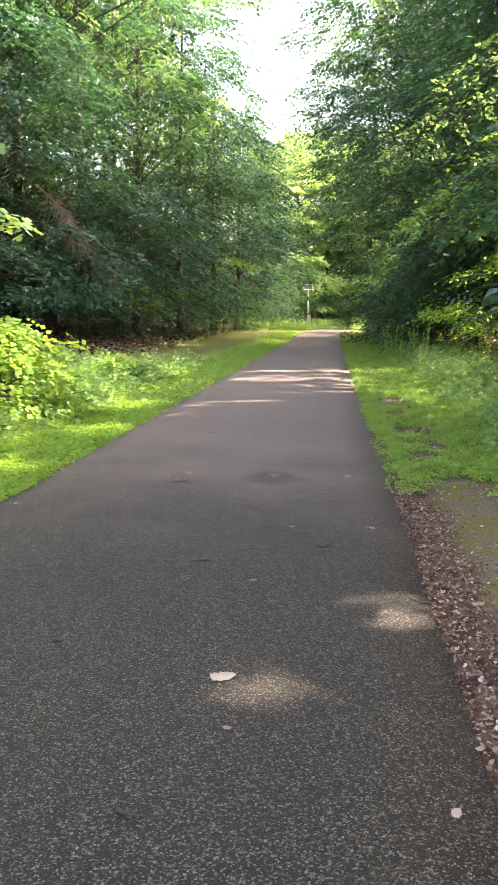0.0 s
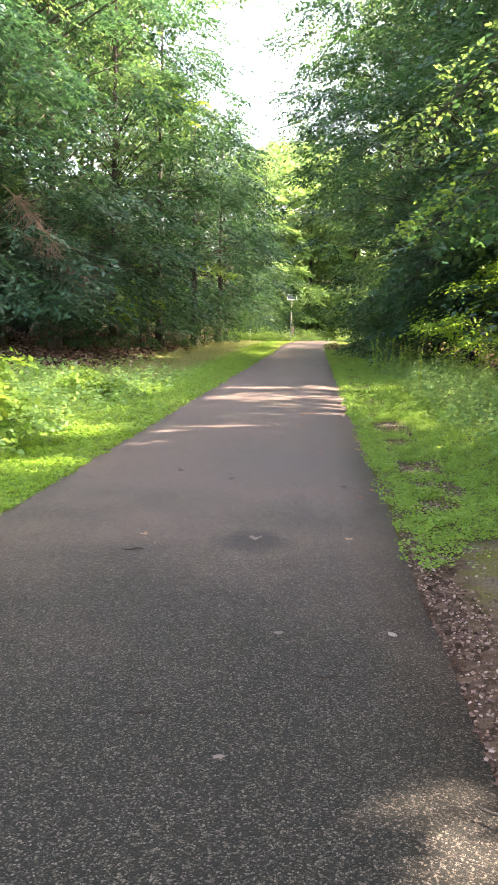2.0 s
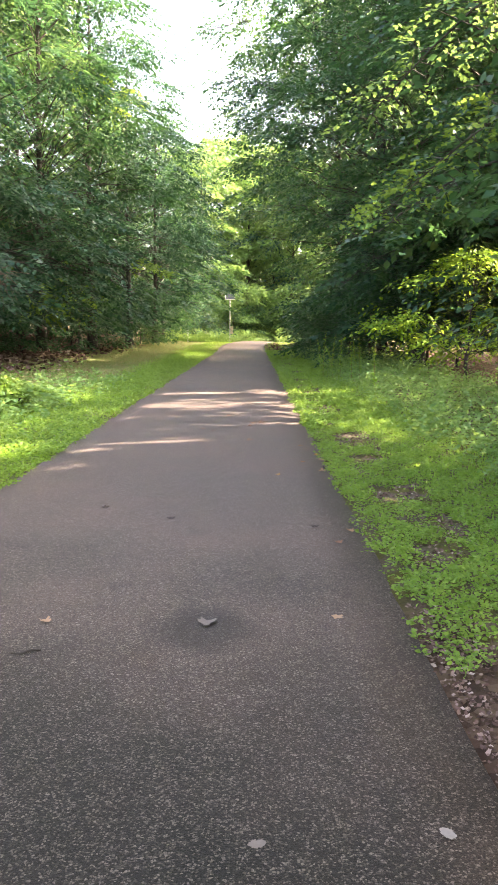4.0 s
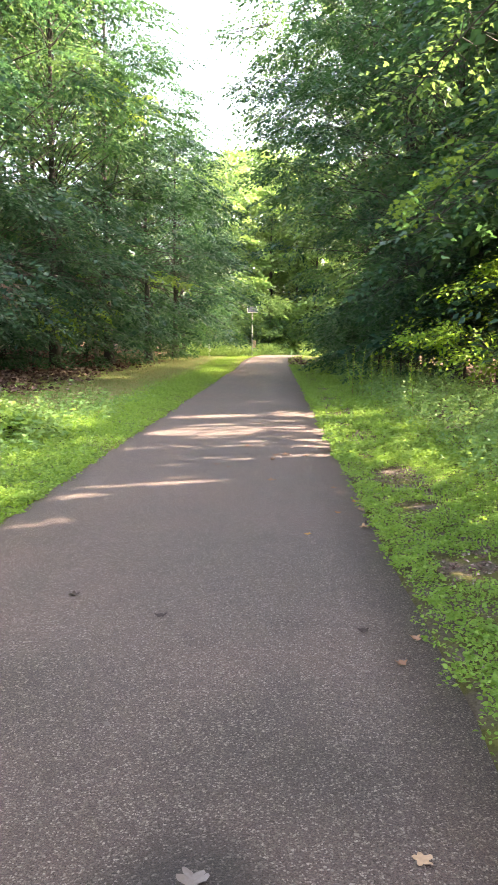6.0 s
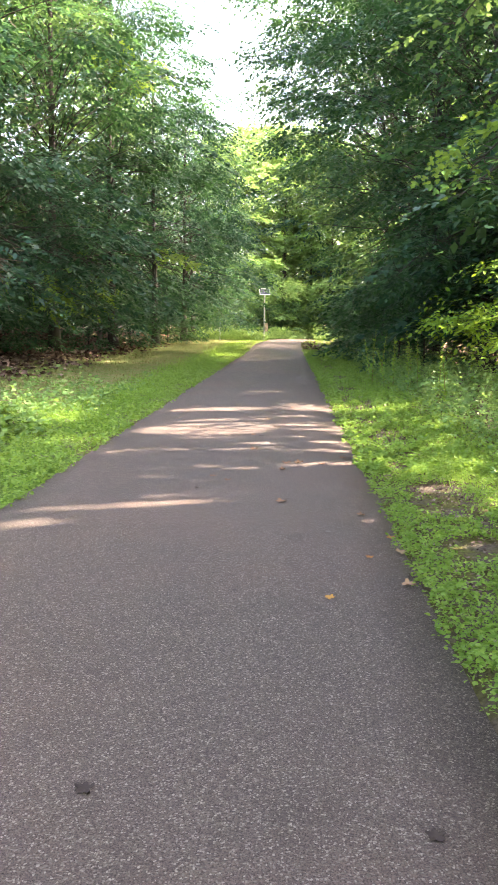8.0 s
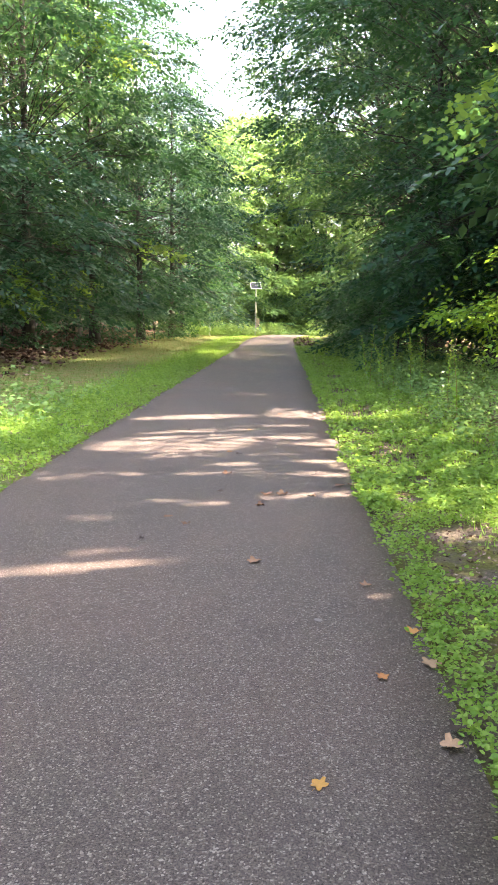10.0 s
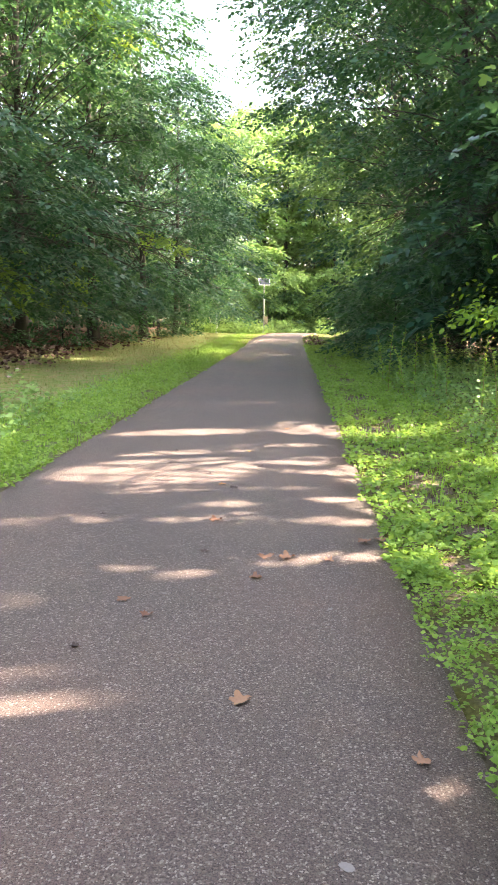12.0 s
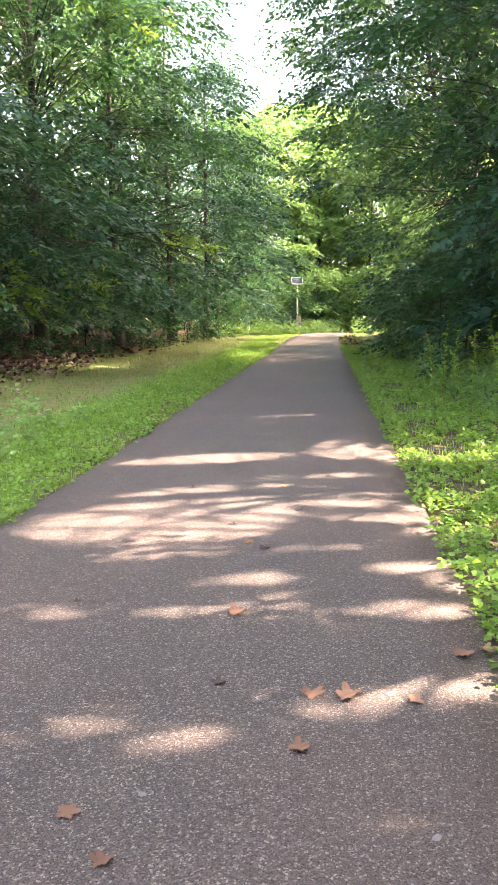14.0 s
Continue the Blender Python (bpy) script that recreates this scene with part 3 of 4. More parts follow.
low = tree("sapling", 72, 3.6, 29, YOUNG, LEAF_MAPLE, group="saplings beside the trail", category="sapling", height=2.6, radius=1.25, crown_base=0.15, clumps=31, per_clump=9,
           leaf=0.135, twig=0.55, per=12, trunk=0.025, fine=0.55)
for x, y, a, s in [(3.5, 9.6, 20, 0.9), (3.3, 32, 80, 1.1), (3.2, 35.5, 200, 1.1), (3.4, 39.5, 300, 1.1), (3.5, 43.5, 40, 1.1),
                   (3.9, 48, 140, 1.2), (4.8, 53, 220, 1.3), (-9.6, 31.5, 60, 0.8), (-9.2, 34.4, 160, 0.9), (-7.9, 37.6, 260, 0.9), (-7.4, 43.5, 310, 0.95), (-6.8, 51, 20, 0.9), (-6.2, 57, 120, 0.9), (-5.4, 66.5, 200, 1.0), (1.4, 73.5, 10, 1.4), (-0.2, 71.5, 70, 1.2), (-1.7, 70, 140, 1.0), (0.8, 76.5, 200, 1.6)]:
    planted(low, x, y, a, s)

# brightened by leaf colour, as if sun reached the bend
bright = tree("sapling", 73, 5.5, 71.5, "sapling with light green, sunlit-coloured leaves where the trail bends away", LEAF_SUNNY, group="saplings past the bend", category="sapling", height=2.6, radius=1.25, crown_base=0.1, clumps=31, per_clump=9,
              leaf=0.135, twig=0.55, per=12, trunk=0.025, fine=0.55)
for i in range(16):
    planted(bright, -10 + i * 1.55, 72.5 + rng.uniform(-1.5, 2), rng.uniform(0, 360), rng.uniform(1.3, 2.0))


def far_woods():
    """The wood goes on all round: a belt of big leaf masses, thick at the bottom."""
    rng = np.random.default_rng(90)
    n = 2600
    a = rng.uniform(0, 2 * np.pi, n)
    r = rng.uniform(0, 1, n)
    x = -2 + (30 + 16 * r) * np.sin(a)
    y = 38 + (62 + 20 * r) * np.cos(a)
    top = 13 + 4 * np.sin(a * 9) + 3 * np.sin(a * 23 + 1)
    z = ground_z(x, y) + 0.3 + top * rng.uniform(0, 1, n) ** 1.15
    at = np.column_stack([x, y, z])
    way = np.column_stack([np.sin(a), np.cos(a), np.zeros(n)]) * -1 + rng.normal(0, 0.7, (n, 3))
    co, tri = sprays(rng, at, way, 2.2, 12, 0.75, DIAMOND)
    return tagged(new("far_woods", mesh_from("far_woods", co, tri, LEAF_MAPLE)), "dense green woodland closing the view all round", "woods", "", "stuff")


far_woods()


# ---- ground plants ----
def field(name, label, seed, spots, leaf, per, tall, mat, shape=BROAD, flat=0.5, category="plants"):
    """Low plants as one sheet: each spot gets a tuft of leaves."""
    rng = np.random.default_rng(seed)
    n = len(spots)
    h = tall * rng.uniform(0.35, 1.15, (n, 1)) * np.clip(1 + 0.75 * lumpy(spots[:, 0:1], spots[:, 1:2], 9.0, seed), 0.25, 1.9)
    k = rng.uniform(0.15, 1, (n, per))
    ang = rng.uniform(0, 2 * np.pi, (n, per))
    rad = rng.uniform(0.0, 0.5, (n, per)) * (0.04 + 0.4 * h)
    at = np.zeros((n, per, 3))
    at[..., 0] = spots[:, 0:1] + rad * np.cos(ang)
    at[..., 1] = spots[:, 1:2] + rad * np.sin(ang)
    at[..., 2] = ground_z(spots[:, 0:1], spots[:, 1:2]) + 0.01 + h * k
    way = np.stack([np.cos(ang), np.sin(ang), rng.normal(0.1, 0.3, (n, per))], -1)
    nrm = np.array([0, 0, 1.0]) + rng.normal(0, flat, (n, per, 3))
    size = leaf * rng.uniform(0.55, 1.3, n * per)
    co, tri = leaves(shape, at.reshape(-1, 3), way.reshape(-1, 3), nrm.reshape(-1, 3), size)
    return tagged(new(name, mesh_from(name, co, tri, mat)), label, category, "", "stuff")


def blades(name, label, seed, spots, tall, mat, lean=0.5):
    rng = np.random.default_rng(seed)
    n = len(spots)
    at = np.column_stack([spots, ground_z(spots[:, 0], spots[:, 1]) - 0.005])
    ang = rng.uniform(0, 2 * np.pi, n)
    l = rng.uniform(0.1, 1, n) * lean
    way = np.column_stack([np.cos(ang) * l, np.sin(ang) * l, np.ones(n)])
    nrm = np.column_stack([np.cos(ang), np.sin(ang), np.zeros(n)]) + rng.normal(0, 0.4, (n, 3))
    co, tri = leaves(TURF, at, way, nrm, tall * rng.uniform(0.5, 1.4, n))
    return tagged(new(name, mesh_from(name, co, tri, mat)), label, "grass", "", "stuff")


def lumpy(x, y, s, seed=0.0):
    """A smooth patchy value between about -1 and 1."""
    return (np.sin(x * s + seed) * np.cos(y * s * 0.8 - seed) + np.sin(x * s * 2.3 - y * s * 1.7 + 2 * seed) * 0.6 + np.sin(y * s * 3.1 + x * s * 0.9) * 0.4) / 1.6


def scatter(seed, n, x0, x1, y0, y1, keep):
    """Random spots in a strip, thinned by keep(x, y) in 0..1; denser towards the near end."""
    rng = np.random.default_rng(seed)
    x = rng.uniform(x0, x1, n)
    y = y0 + (y1 - y0) * rng.uniform(0, 1, n) ** 1.5
    ok = rng.uniform(0, 1, n) < keep(x, y)
    return np.column_stack([x[ok], y[ok]])


def left_x(y):
    return LEFT_NEAR + (LEFT_FAR - LEFT_NEAR) * np.clip((y - 5) / 35, 0, 1) + 0.8 * bend(y)


def right_x(y):
    return RIGHT_EDGE + bend(y)


def ramp01(v, a, b):
    return np.clip((v - a) / (b - a), 0, 1)


# low leafy cover along both edges of the trail
def keep_left(x, y):
    d = left_x(y) - x
    return (d > -0.03 + 0.04 * lumpy(x, y, 6)) * ramp01(d, 1.6, 0.9) * (0.65 + 0.35 * lumpy(x, y, 3))


def keep_right(x, y):
    d = x - right_x(y)
    bare = ramp01(lumpy(x, y, 2.2, 1.3), 0.12, -0.1) * 0.94 + 0.06
    bare = np.where((d > 0.25) & (d < 0.75), bare, 1.0)
    start = ramp01(y - 0.5 * lumpy(x, y, 2), 6.6, 7.4)
    first = np.where((y < 10) & (d < 0.09), 0.3, 1.0)
    return (d > -0.02 + 0.05 * lumpy(x, y, 5)) * ramp01(d, 2.2, 1.2) * bare * start * first


GREEN = "low bright green clover-like plants at the trail's edge"
BERRY = "low green strawberry-like leaves at the trail's edge"
# near left strip: sunlight painted in through the yellower LEAF_VERGE
field("ground_cover", GREEN, 1, scatter(1, 18000, -4.2, -2.2, 4, 12, keep_left), 0.025, 7, 0.055, LEAF_VERGE, DIAMOND2)
field("ground_cover", GREEN, 11, scatter(11, 17000, -4.4, -1.4, 12, 44, keep_left), 0.042, 6, 0.075, LEAF_CLOVER, DIAMOND2)
field("ground_cover", BERRY, 2, scatter(2, 19000, 0.5, 2.8, 6, 15, keep_right), 0.026, 6, 0.085, LEAF_CLOVER, OVAL, 0.65)
field("ground_cover", BERRY, 12, scatter(12, 15000, 0.5, 3.0, 14.5, 44, keep_right), 0.042, 6, 0.08, LEAF_CLOVER, DIAMOND2)


# taller weeds
def keep_weeds_left(x, y):
    d = left_x(y) - x
    return ramp01(d, 0.75, 1.3) * ramp01(y + 1.2 * lumpy(x, y, 1.1), 24, 19) * (0.6 + 0.4 * lumpy(x, y, 1.5))


def keep_weeds_right(x, y):
    d = x - right_x(y) - 0.25 * lumpy(x, y, 1.4)
    return ramp01(d, 1.2, 1.9) * ramp01(y, 7.0, 9.0)


def keep_end(x, y):
    return (1.0 * ((x < left_x(y) - 0.2) | (x > right_x(y) + 0.3)))


field("weeds", "knee-high mixed green weeds in the clearing", 3, scatter(3, 8000, -9.5, -3.0, 6, 24, keep_weeds_left), 0.09, 9, 0.34, LEAF_WEED, DIAMOND, 0.7)
field("weeds", "tall green weeds at the foot of the wood", 4, scatter(4, 8000, 1.3, 4.6, 7, 46, keep_weeds_right), 0.062, 11, 0.40, LEAF_WEED, DIAMOND, 0.8)
field("weeds", "rank green weeds where the trail bends away", 5, scatter(5, 2600, -7, 9, 61, 71, keep_end), 0.13, 10, 0.75, LEAF_WEED, DIAMOND, 0.7)


# mown strip and thin dry sward
def keep_mown(x, y):
    d = left_x(y) - x
    return (d > 0.02) * ramp01(d, 2.1, 1.3) * ramp01(y, 14, 20)


def keep_sward(x, y):
    d = left_x(y) - x
    return ramp01(d, 0.8, 1.8) * ramp01(x, -9.0, -7.0) * ramp01(y, 17, 22) * (0.6 + 0.4 * lumpy(x, y, 1.2))


def keep_far_right(x, y):
    d = x - right_x(y)
    return (d > 0.05 + 0.6 * ramp01(y, 20, 14)) * ramp01(d, 2.4, 1.4) * ramp01(y, 9, 13) * (0.55 + 0.45 * lumpy(x, y, 1.3, 2.0))


n = Nodes("dry_grass")
isl = n.t.nodes.new("ShaderNodeNewGeometry").outputs["Random Per Island"]
DRY = n.done(n.ramp(isl, [(0.1, (0.13, 0.17, 0.04)), (0.6, (0.25, 0.215, 0.075)), (0.95, (0.42, 0.33, 0.18))]), 0.8, 0, 0.2)
blades("grass", "short mown green grass beside the trail", 6, scatter(6, 60000, -5.0, -0.5, 13, 62, keep_mown), 0.065, GRASS, 0.9)
blades("grass", "thin dry grass with bare earth in the clearing", 7, scatter(7, 36000, -9.5, -3.0, 17, 60, keep_sward), 0.07, DRY, 1.3)
blades("grass", "patchy grass between the trail and the wood", 8, scatter(8, 46000, 0.5, 4.5, 9, 62, keep_far_right), 0.08, GRASS, 0.7)


# ---- things ----
def plain(name, colour, rough=0.6, metal=0.0, grain=30, vary=0.25):
    n = Nodes(name)
    v = n.noise(n.pos(), grain, 4)
    dirt = n.noise(n.pos(), 5, 3)
    col = n.mix(n.math("MULTIPLY", v, vary), colour, tuple(c * 0.55 for c in colour))
    col = n.mix(n.math("MULTIPLY", n.step(dirt, 0.5, 0.8), 0.3), col, (0.12, 0.11, 0.09))
    n.bump(v, 0.002, 0.3)
    return n.done(col, rough, metal)


def by_island(name, stops, rough=0.85):
    n = Nodes(name)
    isl = n.t.nodes.new("ShaderNodeNewGeometry").outputs["Random Per Island"]
    vein = n.noise(n.pos(), 60, 3)
    col = n.mix(n.math("MULTIPLY", vein, 0.5), n.ramp(isl, stops), (0.06, 0.04, 0.03))
    return n.done(col, rough, 0, 0.25)


def by_object(name, stops):
    n = Nodes(name)
    r = n.t.nodes.new("ShaderNodeObjectInfo").outputs["Random"]
    vein = n.noise(n.pos(), 90, 3)
    col = n.mix(n.math("MULTIPLY", vein, 0.45), n.ramp(r, stops), (0.09, 0.06, 0.045))
    return n.done(col, 0.75, 0, 0.3)


STEEL = plain("galvanised_steel", (0.45, 0.46, 0.46), 0.45, 0.7)
WHITE = plain("white_paint", (0.78, 0.78, 0.76), 0.5)
BLUE = plain("blue_grey_paint", (0.22, 0.30, 0.40), 0.5)
PINKISH = plain("faded_box_paint", (0.46, 0.36, 0.31), 0.6)
CELL = plain("solar_cell", (0.05, 0.058, 0.085), 0.6, 0.0, 12, 0.2)
LITTER = by_island("leaf_litter", [(0.0, (0.06, 0.035, 0.028)), (0.3, (0.17, 0.095, 0.075)), (0.65, (0.28, 0.18, 0.145)), (0.9, (0.42, 0.29, 0.235)), (1.0, (0.62, 0.48, 0.41))])
PALE_LEAF = by_object("fallen_pale", [(0.0, (0.24, 0.20, 0.17)), (1.0, (0.38, 0.33, 0.29))])
BROWN_LEAF = by_object("fallen_brown", [(0.0, (0.27, 0.125, 0.07)), (0.5, (0.44, 0.235, 0.13)), (1.0, (0.60, 0.39, 0.23))])
ORANGE_LEAF = by_object("fallen_orange", [(0.0, (0.60, 0.24, 0.07)), (1.0, (0.75, 0.45, 0.08))])
DARK_LEAF = by_object("fallen_dark", [(0.0, (0.05, 0.035, 0.03)), (1.0, (0.13, 0.085, 0.065))])
TWIG = plain("dead_twig", (0.045, 0.034, 0.028), 0.9, 0, 60)
DEAD = plain("dead_brown_twigs", (0.24, 0.16, 0.12), 0.9, 0, 60)


def curled_leaf(seed, lobe=0.16):
    """A dry lobed leaf with a rolled edge, lying on the ground, about one unit long."""
    rng = np.random.default_rng(seed)
    m = 30
    a = np.linspace(0, 2 * np.pi, m, endpoint=False)
    lobes = 0.32 + lobe * np.abs(np.cos(2.5 * a)) ** 1.5 + max(0.16 - lobe, 0) * np.cos(a) ** 2 + rng.normal(0, 0.025, m)
    rim = np.column_stack([lobes * np.cos(a), lobes * np.sin(a) * rng.uniform(0.7, 1.0)])
    pts = [np.zeros((1, 2)), rim * 0.55, rim]
    xy = np.concatenate(pts)
    tilt, roll = rng.uniform(0.3, 1.0) * (0.4 if lobe < 0.1 else 1.0), rng.uniform(0, np.pi)
    w = xy[:, 0] * np.cos(roll) + xy[:, 1] * np.sin(roll)
    z = tilt * 0.9 * w ** 2 + min(0.12, 0.75 * lobe) * rng.normal(0, 0.3, len(xy)) * (np.linalg.norm(xy, axis=1) > 0.3)
    co = np.column_stack([xy, z - z.min() + 0.01])
    tri = []
    for i in range(m):
        j = (i + 1) % m
        tri += [(0, 1 + i, 1 + j), (1 + i, 1 + m + i, 1 + m + j), (1 + i, 1 + m + j, 1 + j)]
    # stalk
    s = np.array([[-0.35, 0.015, 0.03], [-0.35, -0.015, 0.03], [-0.75, 0.0, 0.05]])
    return np.concatenate([co, s]), np.concatenate([np.array(tri), [[len(co), len(co) + 1, len(co) + 2]]])


def fallen(spots, mat, label, size, seed, lobe=0.26):
    rng = random.Random(seed)
    meshes = [mesh_from("fallen_leaf", *curled_leaf(seed + k, lobe), mat, smooth=True) for k in range(4)]
    for i, (x, y) in enumerate(spots):
        ob = new("fallen_leaf", meshes[i % 4])
        s = size * rng.uniform(0.7, 1.25)
        c = (x - left_edge(y)) / (RIGHT_EDGE - left_edge(y))
        ob.matrix_world = pose(x, y, 0.018 * (1 - (2 * c - 1) ** 2) + 0.001, 0, 0, rng.uniform(0, 360)) @ Matrix.Diagonal((s, s, s * rng.uniform(0.7, 1.3), 1))
        tagged(ob, label, "leaf", "fallen leaves on the trail")


fallen([(-0.33, 2.62), (-2.38, 5.74), (-0.23, 5.34), (-0.39, 4.20), (0.33, 5.41), (0.42, 2.23), (-0.88, 7.86), (-1.81, 12.21), (0.08, 12.18),
        (0.13, 14.0), (-0.70, 14.12), (0.08, 14.81)], PALE_LEAF, "pale bleached dry leaf lying on the asphalt", 0.05, 100, 0.04)
fallen([(-0.40, 3.01)], PALE_LEAF, "large pale buff leaf lying on dark asphalt", 0.095, 520, 0.05)
fallen([(-1.25, 6.99), (0.19, 7.11), (0.35, 8.50), (0.47, 8.81), (0.36, 12.70), (0.53, 11.75), (0.48, 11.11), (-0.25, 13.04), (-0.74, 13.83), (-0.89, 14.02), (-0.25, 14.40), (-0.57, 15.54),
        (0.16, 14.76), (0.40, 15.18), (0.51, 15.24), (-0.08, 14.77), (-0.21, 14.78)], BROWN_LEAF, "curled brown dry leaf lying on the asphalt", 0.08, 200)
fallen([(0.51, 12.09), (0.31, 11.61), (0.02, 10.85), (-0.62, 16.69), (-0.47, 18.26), (-0.10, 19.88)], ORANGE_LEAF, "orange-yellow fallen leaf lying on the asphalt", 0.065, 300)
fallen([(-1.18, 3.27), (-1.58, 4.28), (-0.84, 9.05), (-1.39, 9.38), (0.52, 11.22), (0.22, 8.90), (-0.77, 17.10), (-1.37, 15.65), (-0.98, 13.45), (-0.57, 14.84), (-1.22, 18.19), (-1.07, 19.10),
        (0.18, 17.88), (-0.52, 16.57), (-0.34, 17.52)], DARK_LEAF, "small dark crumpled leaf lying on the asphalt", 0.052, 400)
fallen([(-0.46, 6.99)], PALE_LEAF, "large pale leaf in a moist dark spot on the asphalt", 0.075, 500)


def twig(x, y, length, turn, curve, label):
    k = np.linspace(-0.5, 0.5, 9)
    pts = np.column_stack([k * length, curve * (k * 2) ** 2 * length, np.full(9, 0.026) + 0.004 * np.sin(k * 9)])
    ob = new("twig", mesh_from("twig", *tubes([(pts, 0.0045 * (1.2 - np.abs(k)))], 6), TWIG, smooth=True))
    ob.matrix_world = pose(x, y, 0, 0, 0, turn)
    return tagged(ob, label, "twig", "twigs on the trail")


twig(0.01, 4.86, 0.12, 8, 0.05, "thin dark straight twig on the asphalt")
twig(-0.58, 2.09, 0.13, -40, 0.35, "thin dark curved twig on the asphalt")
twig(-0.72, 4.47, 0.10, 15, 0.05, "thin dark straight twig on the asphalt")
twig(-1.24, 6.61, 0.13, 25, 0.03, "thin dark straight twig on the asphalt")
twig(0.52, 3.95, 0.16, -20, 0.06, "thin brown twig at the trail's edge")


def litter(name, label, seed, n, x0, x1, y0, y1, keep, size, lift=0.03):
    rng = np.random.default_rng(seed)
    spots = scatter(seed, n, x0, x1, y0, y1, keep)
    m = len(spots)
    at = np.column_stack([spots, ground_z(spots[:, 0], spots[:, 1]) + rng.uniform(0.003, lift, m)])
    a = rng.uniform(0, 2 * np.pi, m)
    way = np.column_stack([np.cos(a), np.sin(a), rng.normal(0, 0.25, m)])
    nrm = np.array([0, 0, 1.0]) + rng.normal(0, 0.45, (m, 3))
    ob = new(name, mesh_from(name, *leaves(CURLED, at, way, nrm, size * rng.uniform(0.5, 1.3, m)), LITTER))
    return tagged(ob, label, "leaf litter", "", "stuff")


litter("leaf_litter", "heap of dry brown leaves along the trail's edge", 21, 22000, 0.56, 1.5, -1.0, 8.0,
       lambda x, y: ramp01(x - 0.12 * lumpy(x, y, 3) - 0.25 * ramp01(y, 4.6, 3.0), 0.94, 0.78) * ramp01(y, 7.5, 6.9), 0.025, 0.045)
litter("leaf_litter", "scattered dry brown leaves on mossy soil", 22, 2200, 0.6, 4.0, -1.0, 18.0, lambda x, y: 0.5 + 0 * x, 0.034)
litter("leaf_litter", "crumbled dry leaves on mossy soil", 26, 2600, 0.85, 2.6, 0.5, 8.0, lambda x, y: ramp01(y, 7.6, 6.8), 0.022, 0.012)
litter("leaf_litter", "reddish brown fallen leaves under the trees", 23, 7000, -14.0, -5.8, 24, 48, lambda x, y: ramp01(x + 0.8 * lumpy(x, y, 1.0), -6.0, -7.6), 0.17, 0.06)
litter("leaf_litter", "dry brown leaves in bare patches of the verge", 24, 3200, 0.78, 1.34, 8.0, 24, lambda x, y: ramp01(lumpy(x, y, 2.2, 1.3), -0.05, 0.15), 0.03)
litter("leaf_litter", "dry leaves and stones on a bare patch by the bend", 25, 260, 0.6, 1.6, 44, 58, lambda x, y: 1.0 * (x > right_x(y) + 0.05), 0.14)


def solar_pole():
    top = thing("solar_pole", pose(-1.75, 62.2, -0.04), "grey steel pole with a tilted solar panel beside the trail", "pole")
    part_of("pole", mesh_from("pole", *tubes([(np.column_stack([np.zeros(6), np.zeros(6), np.linspace(0, 3.1, 6)]), np.full(6, 0.05))], 12), STEEL, smooth=True), top)
    bm = bmesh.new()
    box(bm, pose(0, 0, 0.06), (0.2, 0.2, 0.06), 0.01)
    part("base_plate", bm, STEEL, top)
    m = pose(0, -0.05, 3.28, 52, 0, 12)
    bm = bmesh.new()
    for sx, sy, w, h in ((0, 0.25, 0.72, 0.035), (0, -0.25, 0.72, 0.035), (0.345, 0, 0.035, 0.5), (-0.345, 0, 0.035, 0.5)):
        box(bm, m @ pose(sx, sy, 0), (w, h, 0.045), 0.004)
    panel = part("solar_panel", bm, WHITE, top, "white-framed dark solar panel")
    for ix in range(4):
        for iy in range(2):
            bm = bmesh.new()
            box(bm, m @ pose(-0.246 + ix * 0.164, -0.115 + iy * 0.23, 0.0), (0.156, 0.222, 0.02), 0.003)
            part("cell", bm, CELL, panel)
    bm = bmesh.new()
    box(bm, m @ pose(0, 0, -0.06), (0.1, 0.3, 0.07), 0.008)
    part("bracket", bm, STEEL, top)
    bm = bmesh.new()
    box(bm, pose(0.15, -0.04, 0.86), (0.2, 0.16, 0.55), 0.015)
    body = part("control_box", bm, PINKISH, top, "faded pinkish control box")
    bm = bmesh.new()
    box(bm, pose(0.15, -0.13, 0.86), (0.17, 0.012, 0.5), 0.004)
    part("box_door", bm, PINKISH, body)


def marker_post():
    top = thing("marker_post", pose(-5.0, 64.4, float(ground_z(-5.0, 64.4)) - 0.02), "slim white marker post with a blue-grey top in the grass", "post")
    bm = bmesh.new()
    box(bm, pose(0, 0, 0.5), (0.15, 0.09, 1.0), 0.02)
    part("post", bm, WHITE, top)
    bm = bmesh.new()
    box(bm, pose(0, 0, 1.12), (0.14, 0.08, 0.24), 0.02)
    part("cap", bm, BLUE, top, "blue-grey cap")


def snag():
    x, y = -8.3, 41.0
    rng = np.random.default_rng(3)
    z = np.linspace(0, 1.45, 8)
    top = thing("tree_stump", pose(x, y, float(ground_z(x, y)) - 0.05), "broken pale tree stump standing in leaf litter", "stump")
    pts = np.column_stack([0.03 * np.sin(z * 3), 0.02 * z, z])
    part_of("trunk", mesh_from("trunk", *tubes([(pts, 0.13 - 0.05 * z / 1.45 + rng.normal(0, 0.006, 8))], 9), BARK_PALE, smooth=True), top)
    roots = [(np.array([[0, 0, 0.2], [0.2 * math.cos(a), 0.2 * math.sin(a), 0.08], [0.5 * math.cos(a), 0.5 * math.sin(a), 0.02]]), np.array([0.07, 0.05, 0.02])) for a in (0.3, 1.9, 3.4, 5.0)]
    part_of("root", mesh_from("root", *tubes(roots, 6), BARK_PALE, smooth=True), top)


